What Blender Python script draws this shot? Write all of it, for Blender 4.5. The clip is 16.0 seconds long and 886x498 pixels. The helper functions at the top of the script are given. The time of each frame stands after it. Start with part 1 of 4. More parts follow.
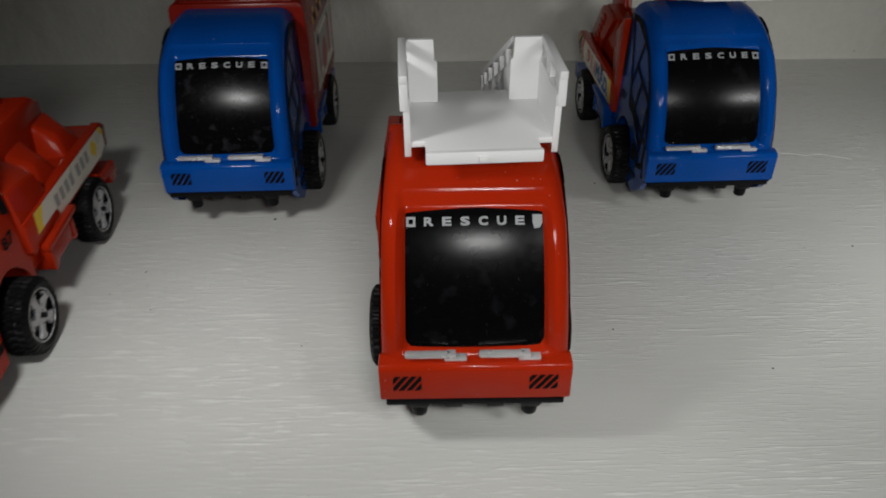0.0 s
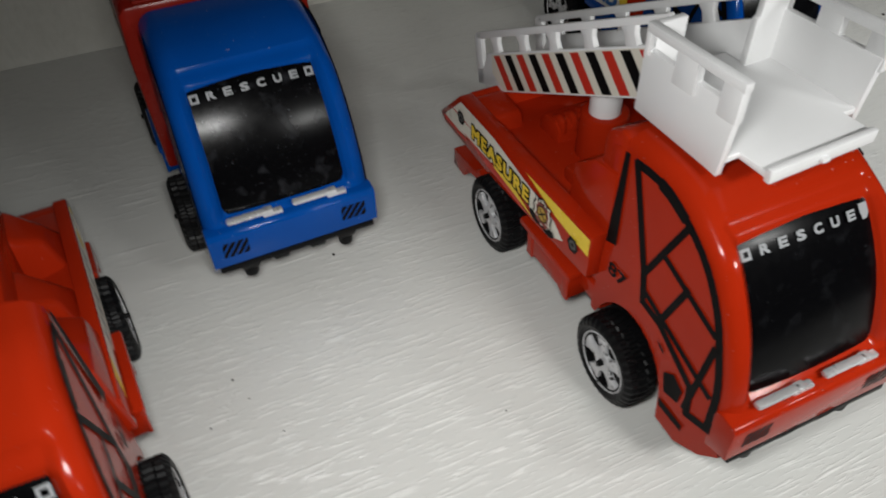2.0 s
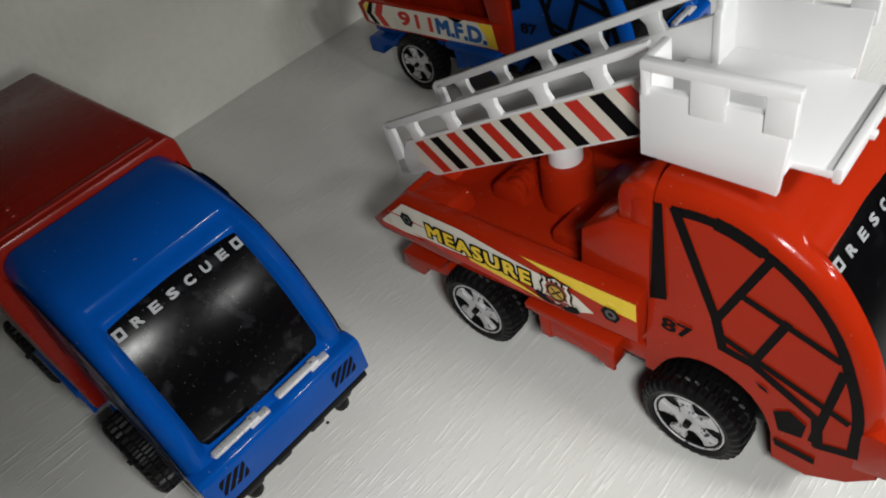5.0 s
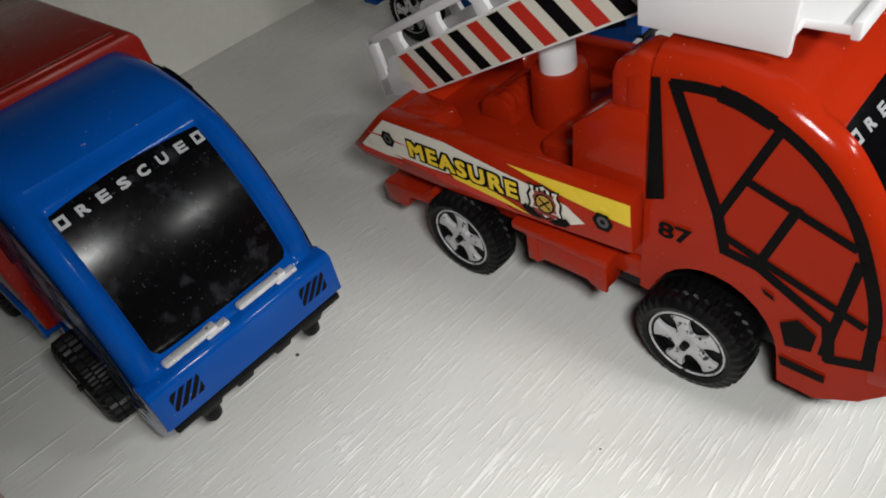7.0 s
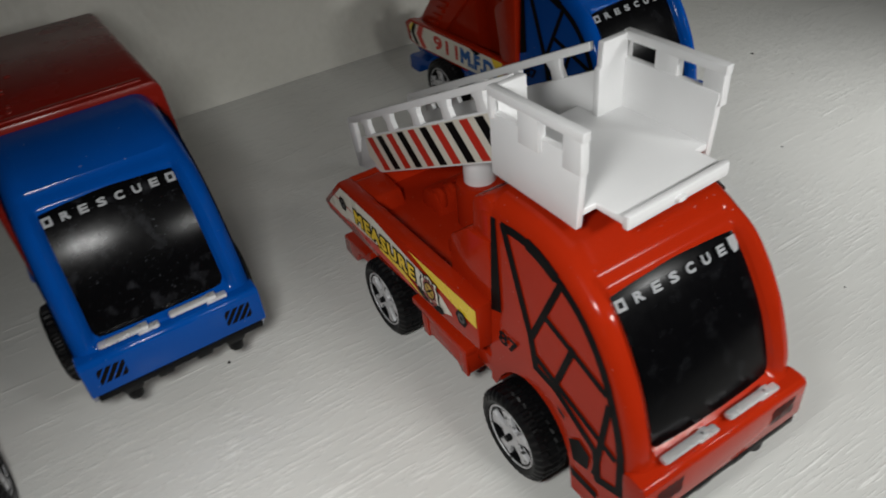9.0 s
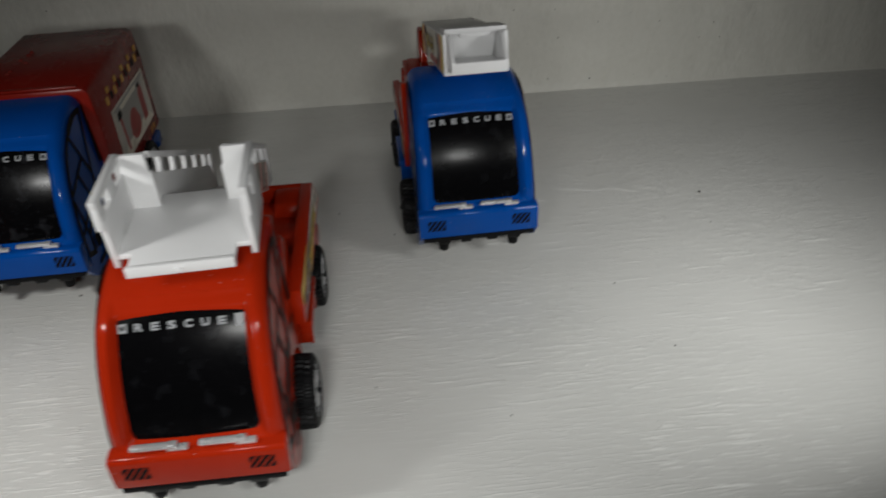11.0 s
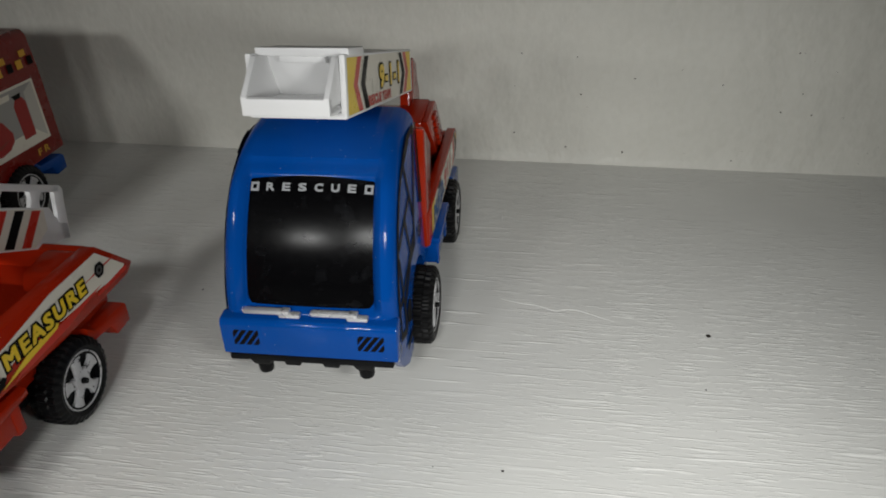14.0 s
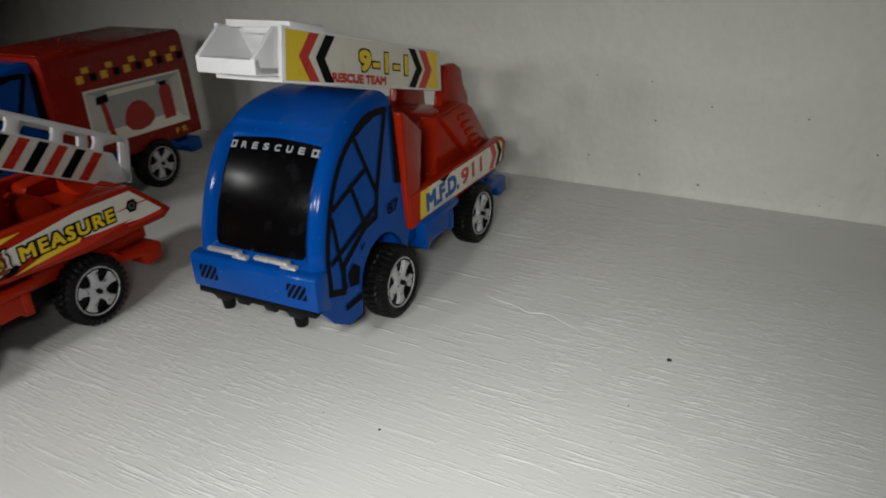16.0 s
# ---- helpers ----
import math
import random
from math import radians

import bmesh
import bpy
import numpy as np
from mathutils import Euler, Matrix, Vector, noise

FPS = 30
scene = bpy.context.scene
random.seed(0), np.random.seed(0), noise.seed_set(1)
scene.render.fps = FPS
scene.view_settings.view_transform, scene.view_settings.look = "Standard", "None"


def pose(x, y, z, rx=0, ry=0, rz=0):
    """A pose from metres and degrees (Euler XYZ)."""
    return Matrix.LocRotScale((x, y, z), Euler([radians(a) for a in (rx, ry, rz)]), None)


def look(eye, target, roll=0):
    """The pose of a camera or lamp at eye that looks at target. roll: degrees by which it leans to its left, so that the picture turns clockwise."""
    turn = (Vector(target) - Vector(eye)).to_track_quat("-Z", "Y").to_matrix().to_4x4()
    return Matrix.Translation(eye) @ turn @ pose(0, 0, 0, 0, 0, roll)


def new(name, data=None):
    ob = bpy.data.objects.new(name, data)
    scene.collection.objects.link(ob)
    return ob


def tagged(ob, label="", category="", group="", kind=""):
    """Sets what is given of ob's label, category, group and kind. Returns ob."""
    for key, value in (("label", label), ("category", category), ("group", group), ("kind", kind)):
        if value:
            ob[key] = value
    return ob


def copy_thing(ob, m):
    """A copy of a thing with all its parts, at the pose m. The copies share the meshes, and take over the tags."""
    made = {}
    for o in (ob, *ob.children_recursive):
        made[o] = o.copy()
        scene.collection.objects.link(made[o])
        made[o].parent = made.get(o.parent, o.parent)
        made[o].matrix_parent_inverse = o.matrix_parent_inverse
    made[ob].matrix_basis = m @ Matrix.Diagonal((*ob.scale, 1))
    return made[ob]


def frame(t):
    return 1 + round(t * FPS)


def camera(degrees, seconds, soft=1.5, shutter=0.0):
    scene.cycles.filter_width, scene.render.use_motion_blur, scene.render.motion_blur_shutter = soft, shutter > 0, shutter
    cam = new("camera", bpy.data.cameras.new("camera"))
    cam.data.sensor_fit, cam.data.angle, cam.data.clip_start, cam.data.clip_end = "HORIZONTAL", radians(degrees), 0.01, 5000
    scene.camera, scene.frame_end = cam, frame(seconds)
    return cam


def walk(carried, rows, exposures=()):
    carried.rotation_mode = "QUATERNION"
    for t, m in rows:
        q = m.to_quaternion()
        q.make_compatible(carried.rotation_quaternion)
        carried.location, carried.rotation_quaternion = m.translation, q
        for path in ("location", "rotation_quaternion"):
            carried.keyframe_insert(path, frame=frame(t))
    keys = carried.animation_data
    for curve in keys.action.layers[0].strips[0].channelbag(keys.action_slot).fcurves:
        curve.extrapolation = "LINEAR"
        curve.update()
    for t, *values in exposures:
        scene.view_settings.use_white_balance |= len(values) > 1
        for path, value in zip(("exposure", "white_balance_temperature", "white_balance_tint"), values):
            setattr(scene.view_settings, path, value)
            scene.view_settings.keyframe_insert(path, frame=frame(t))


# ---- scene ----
# Lengths below are in millimetres unless said otherwise; MM turns them into metres.
MM = 0.001

cam = camera(61.85, 16.0, soft=1.8, shutter=0.5)
# seconds, eye x y z, yaw, pitch, roll
PATH = [
    (0, -5.5, -92.8, 110.4, -0.10, -34.78, -0.77),
    (0.5, -18.4, -79.1, 109.7, -6.82, -36.45, -0.95),
    (1, -34.9, -65.3, 109.0, -13.36, -38.97, -1.88),
    (1.5, -57.1, -51.1, 107.6, -17.98, -41.46, -2.34),
    (2, -76.5, -36.1, 114.0, -23.41, -43.86, -1.94),
    (2.5, -83.1, -29.0, 126.9, -26.86, -45.81, -4.11),
    (3, -85.4, -20.2, 140.5, -29.29, -48.93, -5.06),
    (5.5, -80.0, -3.6, 103.6, -38.20, -41.13, -16.30),
    (6, -84.5, -7.6, 95.9, -37.09, -40.64, -14.91),
    (6.5, -84.1, -6.9, 93.2, -37.76, -40.85, -13.63),
    (7, -84.2, -6.7, 94.3, -38.05, -41.16, -13.68),
    (7.5, -81.0, -8.5, 98.0, -38.57, -40.05, -12.39),
    (8, -77.1, -10.0, 98.0, -41.97, -37.91, -7.56),
    (10.5, 3.9, -91.9, 132.8, -5.24, -38.39, -4.56),
    (11, 41.5, -95.8, 131.6, -4.12, -35.37, -2.72),
    (11.5, 58.3, -96.6, 126.3, -2.14, -33.59, -1.24),
    (12, 66.6, -93.6, 120.1, 0.26, -32.20, -2.28),
    (12.5, 82.7, -80.6, 112.9, 0.89, -30.86, -1.66),
    (13, 95.7, -59.7, 100.8, 4.25, -32.05, -2.63),
    (13.5, 99.5, -34.0, 98.7, 8.33, -31.11, -1.89),
    (14, 107.0, -28.3, 101.8, 9.28, -30.80, -1.69),
    (14.5, 114.8, -30.1, 94.0, 12.32, -30.74, -1.92),
    (15, 132.9, -28.2, 94.2, 19.65, -28.54, -3.50),
    (15.5, 152.1, -24.2, 91.0, 24.44, -27.18, -3.38),
    (16, 168.4, -22.5, 88.2, 30.44, -25.46, -3.23),
]


def aim(x, y, z, yaw, pitch, roll):
    a, b = radians(yaw), radians(pitch)
    ahead = Vector((-math.sin(a) * math.cos(b), math.cos(a) * math.cos(b), math.sin(b)))
    eye = Vector((x, y, z)) * MM
    return look(eye, eye + ahead, roll)


EXPOSURES = [(0.0, -0.8), (0.5, -0.6), (1.0, -0.52), (2.5, -0.16), (3.2, -0.08), (5.5, 0.04), (7.0, 0.0), (8.0, -0.12), (10.5, -0.7), (11.5, -0.6), (12.2, -0.42), (13.0, -0.21), (13.6, -0.11), (14.3, -0.13), (16.0, -0.2)]
walk(cam, [(t, aim(*row)) for t, *row in PATH], EXPOSURES)

# ---- world and light: a dark room; fixed lamps stand in for the phone's small moving light ----
world = bpy.data.worlds.new("night")
scene.world = world
world.use_nodes = True
world.node_tree.nodes["Background"].inputs[0].default_value = (0.9, 0.95, 1.0, 1)
world.node_tree.nodes["Background"].inputs[1].default_value = 0.002


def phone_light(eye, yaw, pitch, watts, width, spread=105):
    """A fixed lamp added for the phone's moving light, where the phone lingers."""
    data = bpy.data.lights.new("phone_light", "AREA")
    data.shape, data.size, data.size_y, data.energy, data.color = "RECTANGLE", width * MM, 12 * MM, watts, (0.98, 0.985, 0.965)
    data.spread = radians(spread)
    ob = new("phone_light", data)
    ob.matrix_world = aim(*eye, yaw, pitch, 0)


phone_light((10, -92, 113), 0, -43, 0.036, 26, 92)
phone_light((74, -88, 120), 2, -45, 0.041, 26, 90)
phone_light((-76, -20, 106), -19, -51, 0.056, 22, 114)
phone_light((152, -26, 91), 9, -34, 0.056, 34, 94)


# ---- materials ----
def nodes_of(name):
    m = bpy.data.materials.new(name)
    m.use_nodes = True
    return m, m.node_tree.nodes, m.node_tree.links, m.node_tree.nodes["Principled BSDF"]


def mix_colour(n, l, fac, a, b):
    x = n.new("ShaderNodeMix")
    x.data_type = "RGBA"
    l.new(fac, x.inputs[0])
    x.inputs[6].default_value, x.inputs[7].default_value = (*a, 1), (*b, 1)
    return x.outputs[2]


def plastic(name, colour, rough=0.25, wear=0.12, bump=0.05, spec=0.5, dusty=0.0):
    """Moulded plastic: faint mottling, fingerprints in the gloss, fine relief."""
    m, n, l, p = nodes_of(name)
    geo = n.new("ShaderNodeNewGeometry")
    big, fine = n.new("ShaderNodeTexNoise"), n.new("ShaderNodeTexNoise")
    big.inputs["Scale"].default_value, fine.inputs["Scale"].default_value = 110, 1400
    big.inputs["Detail"].default_value = 5
    for t in (big, fine):
        l.new(geo.outputs["Position"], t.inputs["Vector"])
    dark = tuple(c * (1 - wear) for c in colour)
    light = tuple(min(1, c * (1 + wear) + 0.0015) for c in colour)
    coat = mix_colour(n, l, big.outputs["Fac"], dark, light)
    # sparse pale specks: dust, and small glints put into the colour
    if dusty:
        grit, spots, mix = n.new("ShaderNodeTexNoise"), n.new("ShaderNodeMapRange"), n.new("ShaderNodeMix")
        grit.inputs["Scale"].default_value, grit.inputs["Detail"].default_value = 1700, 3
        l.new(geo.outputs["Position"], grit.inputs["Vector"])
        spots.inputs["From Min"].default_value, spots.inputs["From Max"].default_value = 0.72, 0.78
        spots.inputs["To Max"].default_value = dusty
        l.new(grit.outputs["Fac"], spots.inputs["Value"])
        mix.data_type = "RGBA"
        l.new(spots.outputs["Result"], mix.inputs[0])
        l.new(coat, mix.inputs[6])
        mix.inputs[7].default_value = (0.5, 0.47, 0.44, 1)
        coat = mix.outputs[2]
    l.new(coat, p.inputs["Base Color"])
    r = n.new("ShaderNodeMapRange")
    r.inputs["From Min"].default_value, r.inputs["From Max"].default_value = 0.3, 0.7
    r.inputs["To Min"].default_value, r.inputs["To Max"].default_value = rough * 0.8, rough * 1.35
    l.new(big.outputs["Fac"], r.inputs["Value"])
    l.new(r.outputs["Result"], p.inputs["Roughness"])
    b = n.new("ShaderNodeBump")
    b.inputs["Strength"].default_value, b.inputs["Distance"].default_value = bump, 0.0003
    l.new(fine.outputs["Fac"], b.inputs["Height"])
    l.new(b.outputs["Normal"], p.inputs["Normal"])
    p.inputs["Specular IOR Level"].default_value = spec
    return m


def paint(name, colour, rough=0.45, spec=0.3):
    return plastic(name, colour, rough, 0.06, 0.03, spec)


RED = plastic("red_plastic", (0.36, 0.018, 0.003), 0.12, spec=0.14, dusty=0.5)
RED_BOX = plastic("dark_red_plastic", (0.22, 0.010, 0.005), 0.24, spec=0.2, dusty=0.5)
BLUE = plastic("blue_plastic", (0.0004, 0.056, 0.285), 0.11, spec=0.14, dusty=0.5)
WHITE = plastic("white_plastic", (0.84, 0.84, 0.84), 0.36, 0.03)
RUBBER = plastic("black_rubber", (0.0035, 0.0035, 0.004), 0.42, 0.3, 0.15, 0.16)
BLACK = plastic("black_plastic", (0.004, 0.004, 0.0045), 0.4, spec=0.1)


def worn_silver():
    """Pale silver paint, rubbed off in small dark chips."""
    m, n, l, p = nodes_of("worn_silver_paint")
    geo = n.new("ShaderNodeNewGeometry")
    chip, tone = n.new("ShaderNodeTexNoise"), n.new("ShaderNodeTexNoise")
    chip.inputs["Scale"].default_value, chip.inputs["Detail"].default_value = 900, 5
    tone.inputs["Scale"].default_value, tone.inputs["Detail"].default_value = 300, 4
    for t in (chip, tone):
        l.new(geo.outputs["Position"], t.inputs["Vector"])
    worn = n.new("ShaderNodeMapRange")
    worn.inputs["From Min"].default_value, worn.inputs["From Max"].default_value = 0.60, 0.65
    l.new(chip.outputs["Fac"], worn.inputs["Value"])
    mix = n.new("ShaderNodeMix")
    mix.data_type = "RGBA"
    l.new(worn.outputs["Result"], mix.inputs[0])
    l.new(mix_colour(n, l, tone.outputs["Fac"], (0.42, 0.42, 0.43), (0.64, 0.64, 0.65)), mix.inputs[6])
    mix.inputs[7].default_value = (0.02, 0.02, 0.02, 1)
    l.new(mix.outputs[2], p.inputs["Base Color"])
    p.inputs["Metallic"].default_value = 0.1
    p.inputs["Roughness"].default_value = 0.45
    b = n.new("ShaderNodeBump")
    b.inputs["Strength"].default_value, b.inputs["Distance"].default_value = 0.15, 0.0002
    l.new(tone.outputs["Fac"], b.inputs["Height"])
    l.new(b.outputs["Normal"], p.inputs["Normal"])
    return m


SILVER = worn_silver()
WIPER = plastic("silver_plastic", (0.74, 0.74, 0.75), 0.26, 0.35, 0.5)
WIPER.node_tree.nodes["Principled BSDF"].inputs["Metallic"].default_value = 0.6
INK = paint("black_print", (0.004, 0.0035, 0.0035), 0.45, 0.05)
WHITE_INK = paint("white_print", (0.30, 0.31, 0.32), 0.5)
CRUMB = paint("grey_brown_crumb", (0.030, 0.026, 0.022), 0.7)
SPECK = paint("grey_brown_speck", (0.11, 0.10, 0.085), 0.7)
CREAM = paint("cream_sticker", (0.74, 0.70, 0.60), 0.3)
YELLOW = paint("yellow_print", (0.85, 0.60, 0.03), 0.3)
RED_INK = paint("red_print", (0.55, 0.03, 0.015), 0.3)
BLUE_INK = paint("blue_print", (0.01, 0.10, 0.32), 0.3)
PALE_INK = paint("pale_grey_print", (0.52, 0.50, 0.45), 0.35)
GREY_INK = paint("grey_print", (0.34, 0.33, 0.31), 0.35)
DARK_INK = paint("dark_grey_print", (0.07, 0.068, 0.066), 0.35)
GOLD_INK = paint("gold_print", (0.50, 0.30, 0.03), 0.35)
BROWN_INK = paint("dark_red_print", (0.24, 0.03, 0.02), 0.35)
TOOL_INK = paint("deep_red_print", (0.32, 0.016, 0.012), 0.35)
AMBER_INK = paint("amber_print", (0.72, 0.38, 0.03), 0.35)
RED_FILM = paint("red_window_film", (0.36, 0.018, 0.003), 0.2, 0.1)
BLUE_FILM = paint("blue_window_film", (0.0005, 0.055, 0.28), 0.2, 0.1)


def glass_black(name, dusty):
    m, n, l, p = nodes_of(name)
    geo = n.new("ShaderNodeNewGeometry")
    smear, dust = n.new("ShaderNodeTexNoise"), n.new("ShaderNodeTexNoise")
    smear.inputs["Scale"].default_value, smear.inputs["Detail"].default_value = 260, 6
    dust.inputs["Scale"].default_value, dust.inputs["Detail"].default_value = 900, 8
    for t in (smear, dust):
        l.new(geo.outputs["Position"], t.inputs["Vector"])
    ramp = n.new("ShaderNodeValToRGB")
    ramp.color_ramp.elements[0].position, ramp.color_ramp.elements[1].position = 0.57, 0.78
    ramp.color_ramp.elements[0].color, ramp.color_ramp.elements[1].color = (0, 0, 0, 1), (0.5, 0.5, 0.5, 1)
    l.new(smear.outputs["Fac"], ramp.inputs["Fac"])
    grit = n.new("ShaderNodeTexNoise")
    grit.inputs["Scale"].default_value, grit.inputs["Detail"].default_value = 2600, 2
    l.new(geo.outputs["Position"], grit.inputs["Vector"])
    spots = n.new("ShaderNodeMapRange")
    spots.inputs["From Min"].default_value, spots.inputs["From Max"].default_value = 0.69, 0.77
    l.new(grit.outputs["Fac"], spots.inputs["Value"])
    more = n.new("ShaderNodeMath")
    more.operation, more.use_clamp = "MULTIPLY_ADD", True
    more.inputs[1].default_value = 1.6
    l.new(spots.outputs["Result"], more.inputs[0])
    l.new(ramp.outputs["Color"], more.inputs[2])
    l.new(mix_colour(n, l, more.outputs[0], (0.0020, 0.0020, 0.0024), tuple(dusty * c for c in (0.044, 0.046, 0.052))), p.inputs["Base Color"])
    r = n.new("ShaderNodeMapRange")
    r.inputs["To Min"].default_value, r.inputs["To Max"].default_value = 0.15, 0.27
    l.new(dust.outputs["Fac"], r.inputs["Value"])
    l.new(r.outputs["Result"], p.inputs["Roughness"])
    p.inputs["Specular IOR Level"].default_value = 0.11
    return m


CLEAN_GLASS, DUSTY_GLASS = glass_black("black_windshield", 0.35), glass_black("dusty_black_windshield", 1.1)


def brushed_paint():
    """White gloss paint on a board, with brush strokes along x, fine ridges and faint stains."""
    m, n, l, p = nodes_of("brushed_white_paint")
    geo = n.new("ShaderNodeNewGeometry")

    def stretched(sx, sy, scale, detail, turn=0.0):
        mp = n.new("ShaderNodeMapping")
        mp.inputs["Scale"].default_value = (sx, sy, 1)
        mp.inputs["Rotation"].default_value = (0, 0, turn)
        l.new(geo.outputs["Position"], mp.inputs["Vector"])
        t = n.new("ShaderNodeTexNoise")
        t.inputs["Scale"].default_value, t.inputs["Detail"].default_value = scale, detail
        l.new(mp.outputs["Vector"], t.inputs["Vector"])
        return t.outputs["Fac"]

    stroke = stretched(0.09, 1.0, 620, 3, 0.03)
    ridge = stretched(0.075, 1.0, 2000, 3, -0.02)
    coarse = stretched(0.06, 1.0, 850, 3, 0.03)
    patch = stretched(1, 1, 14, 4)
    spread = stretched(0.6, 1, 24, 3)
    stain = stretched(0.5, 1, 70, 5)
    ground = mix_colour(n, l, stain, (0.63, 0.63, 0.605), (0.72, 0.72, 0.69))
    cut = n.new("ShaderNodeMapRange")
    cut.inputs["From Min"].default_value, cut.inputs["From Max"].default_value = 0.55, 0.63
    l.new(ridge, cut.inputs["Value"])
    where = n.new("ShaderNodeMapRange")
    where.inputs["From Min"].default_value, where.inputs["From Max"].default_value = 0.38, 0.58
    l.new(patch, where.inputs["Value"])
    fine = n.new("ShaderNodeMath")
    fine.operation = "MULTIPLY"
    l.new(cut.outputs["Result"], fine.inputs[0])
    l.new(where.outputs["Result"], fine.inputs[1])
    thick = n.new("ShaderNodeMapRange")
    thick.inputs["From Min"].default_value, thick.inputs["From Max"].default_value = 0.60, 0.68
    l.new(coarse, thick.inputs["Value"])
    places = n.new("ShaderNodeMapRange")
    places.inputs["From Min"].default_value, places.inputs["From Max"].default_value = 0.43, 0.56
    l.new(spread, places.inputs["Value"])
    broad = n.new("ShaderNodeMath")
    broad.operation = "MULTIPLY"
    l.new(thick.outputs["Result"], broad.inputs[0])
    l.new(places.outputs["Result"], broad.inputs[1])
    some = n.new("ShaderNodeMath")
    some.operation, some.use_clamp = "ADD", True
    l.new(fine.outputs[0], some.inputs[0])
    l.new(broad.outputs[0], some.inputs[1])
    # the crests of the strokes are glossier, and paler with glints put into the colour
    crest = n.new("ShaderNodeMix")
    crest.data_type = "RGBA"
    l.new(some.outputs[0], crest.inputs[0])
    l.new(ground, crest.inputs[6])
    crest.inputs[7].default_value = (0.83, 0.83, 0.80, 1)
    l.new(crest.outputs[2], p.inputs["Base Color"])
    gloss = n.new("ShaderNodeMapRange")
    gloss.inputs["To Min"].default_value, gloss.inputs["To Max"].default_value = 0.30, 0.18
    l.new(some.outputs[0], gloss.inputs["Value"])
    l.new(gloss.outputs["Result"], p.inputs["Roughness"])
    both = n.new("ShaderNodeMath")
    both.operation = "MULTIPLY_ADD"
    both.inputs[1].default_value = 0.2
    l.new(stroke, both.inputs[0])
    l.new(some.outputs[0], both.inputs[2])
    b = n.new("ShaderNodeBump")
    b.inputs["Strength"].default_value, b.inputs["Distance"].default_value = 0.41, 0.0003
    l.new(both.outputs[0], b.inputs["Height"])
    l.new(b.outputs["Normal"], p.inputs["Normal"])
    p.inputs["Specular IOR Level"].default_value = 0.45
    return m


def plaster():
    m, n, l, p = nodes_of("painted_plaster")
    geo = n.new("ShaderNodeNewGeometry")
    lump, grain = n.new("ShaderNodeTexNoise"), n.new("ShaderNodeTexNoise")
    lump.inputs["Scale"].default_value, lump.inputs["Detail"].default_value = 55, 4
    grain.inputs["Scale"].default_value, grain.inputs["Detail"].default_value = 420, 4
    mp = n.new("ShaderNodeMapping")
    mp.inputs["Scale"].default_value, mp.inputs["Rotation"].default_value = (1, 1, 0.6), (0, 0.35, 0)
    l.new(geo.outputs["Position"], mp.inputs["Vector"])
    l.new(mp.outputs["Vector"], lump.inputs["Vector"])
    l.new(geo.outputs["Position"], grain.inputs["Vector"])
    l.new(mix_colour(n, l, grain.outputs["Fac"], (0.62, 0.61, 0.55), (0.70, 0.69, 0.63)), p.inputs["Base Color"])
    b1, b2 = n.new("ShaderNodeBump"), n.new("ShaderNodeBump")
    b1.inputs["Strength"].default_value, b1.inputs["Distance"].default_value = 0.55, 0.0055
    b2.inputs["Strength"].default_value, b2.inputs["Distance"].default_value = 0.25, 0.0004
    l.new(lump.outputs["Fac"], b1.inputs["Height"])
    l.new(grain.outputs["Fac"], b2.inputs["Height"])
    l.new(b1.outputs["Normal"], b2.inputs["Normal"])
    l.new(b2.outputs["Normal"], p.inputs["Normal"])
    p.inputs["Roughness"].default_value = 0.5
    return m


FLOOR, PLASTER = brushed_paint(), plaster()
ROOM = paint("dim_room_paint", (0.35, 0.34, 0.32), 0.7)


# ---- mesh helpers (millimetres) ----
RIDE, SPREAD = 0.85, 1.04  # how high the truck bodies ride over their drawn height, and how much wider they are


def part(name, bm, material, parent=None, label="", angle=35):
    """Links a bmesh, drawn in millimetres, as one mesh object."""
    if parent is not None and name not in ("wheel", "rim", "hub"):
        bmesh.ops.translate(bm, vec=(0, 0, RIDE), verts=bm.verts)
        bmesh.ops.scale(bm, vec=(SPREAD, 1, 1), verts=bm.verts)
    bmesh.ops.scale(bm, vec=(MM, MM, MM), verts=bm.verts)
    me = bpy.data.meshes.new(name)
    bm.to_mesh(me)
    bm.free()
    me.materials.append(material)
    for f in me.polygons:
        f.use_smooth = True
    me.set_sharp_from_angle(angle=radians(angle))
    ob = new(name, me)
    ob.parent = parent
    if label:
        tagged(ob, label)
    return ob


def append(bm, other):
    me = bpy.data.meshes.new("scrap")
    other.to_mesh(me)
    other.free()
    bm.from_mesh(me)
    bpy.data.meshes.remove(me)


def rounded(t, r, segments=2):
    if r:
        bmesh.ops.remove_doubles(t, verts=t.verts, dist=1e-4)
        bmesh.ops.bevel(t, geom=list(t.edges), offset=r, segments=segments, profile=0.5, affect="EDGES", clamp_overlap=True)


def block(bm, x0, x1, y0, y1, z0, z1, r=0.3, m=None):
    t = bmesh.new()
    bmesh.ops.create_cube(t, size=1)
    for v in t.verts:
        v.co = ((x0 + x1) / 2 + v.co.x * (x1 - x0), (y0 + y1) / 2 + v.co.y * (y1 - y0), (z0 + z1) / 2 + v.co.z * (z1 - z0))
    rounded(t, r)
    if m:
        bmesh.ops.transform(t, matrix=m, verts=t.verts)
    append(bm, t)
    return bm


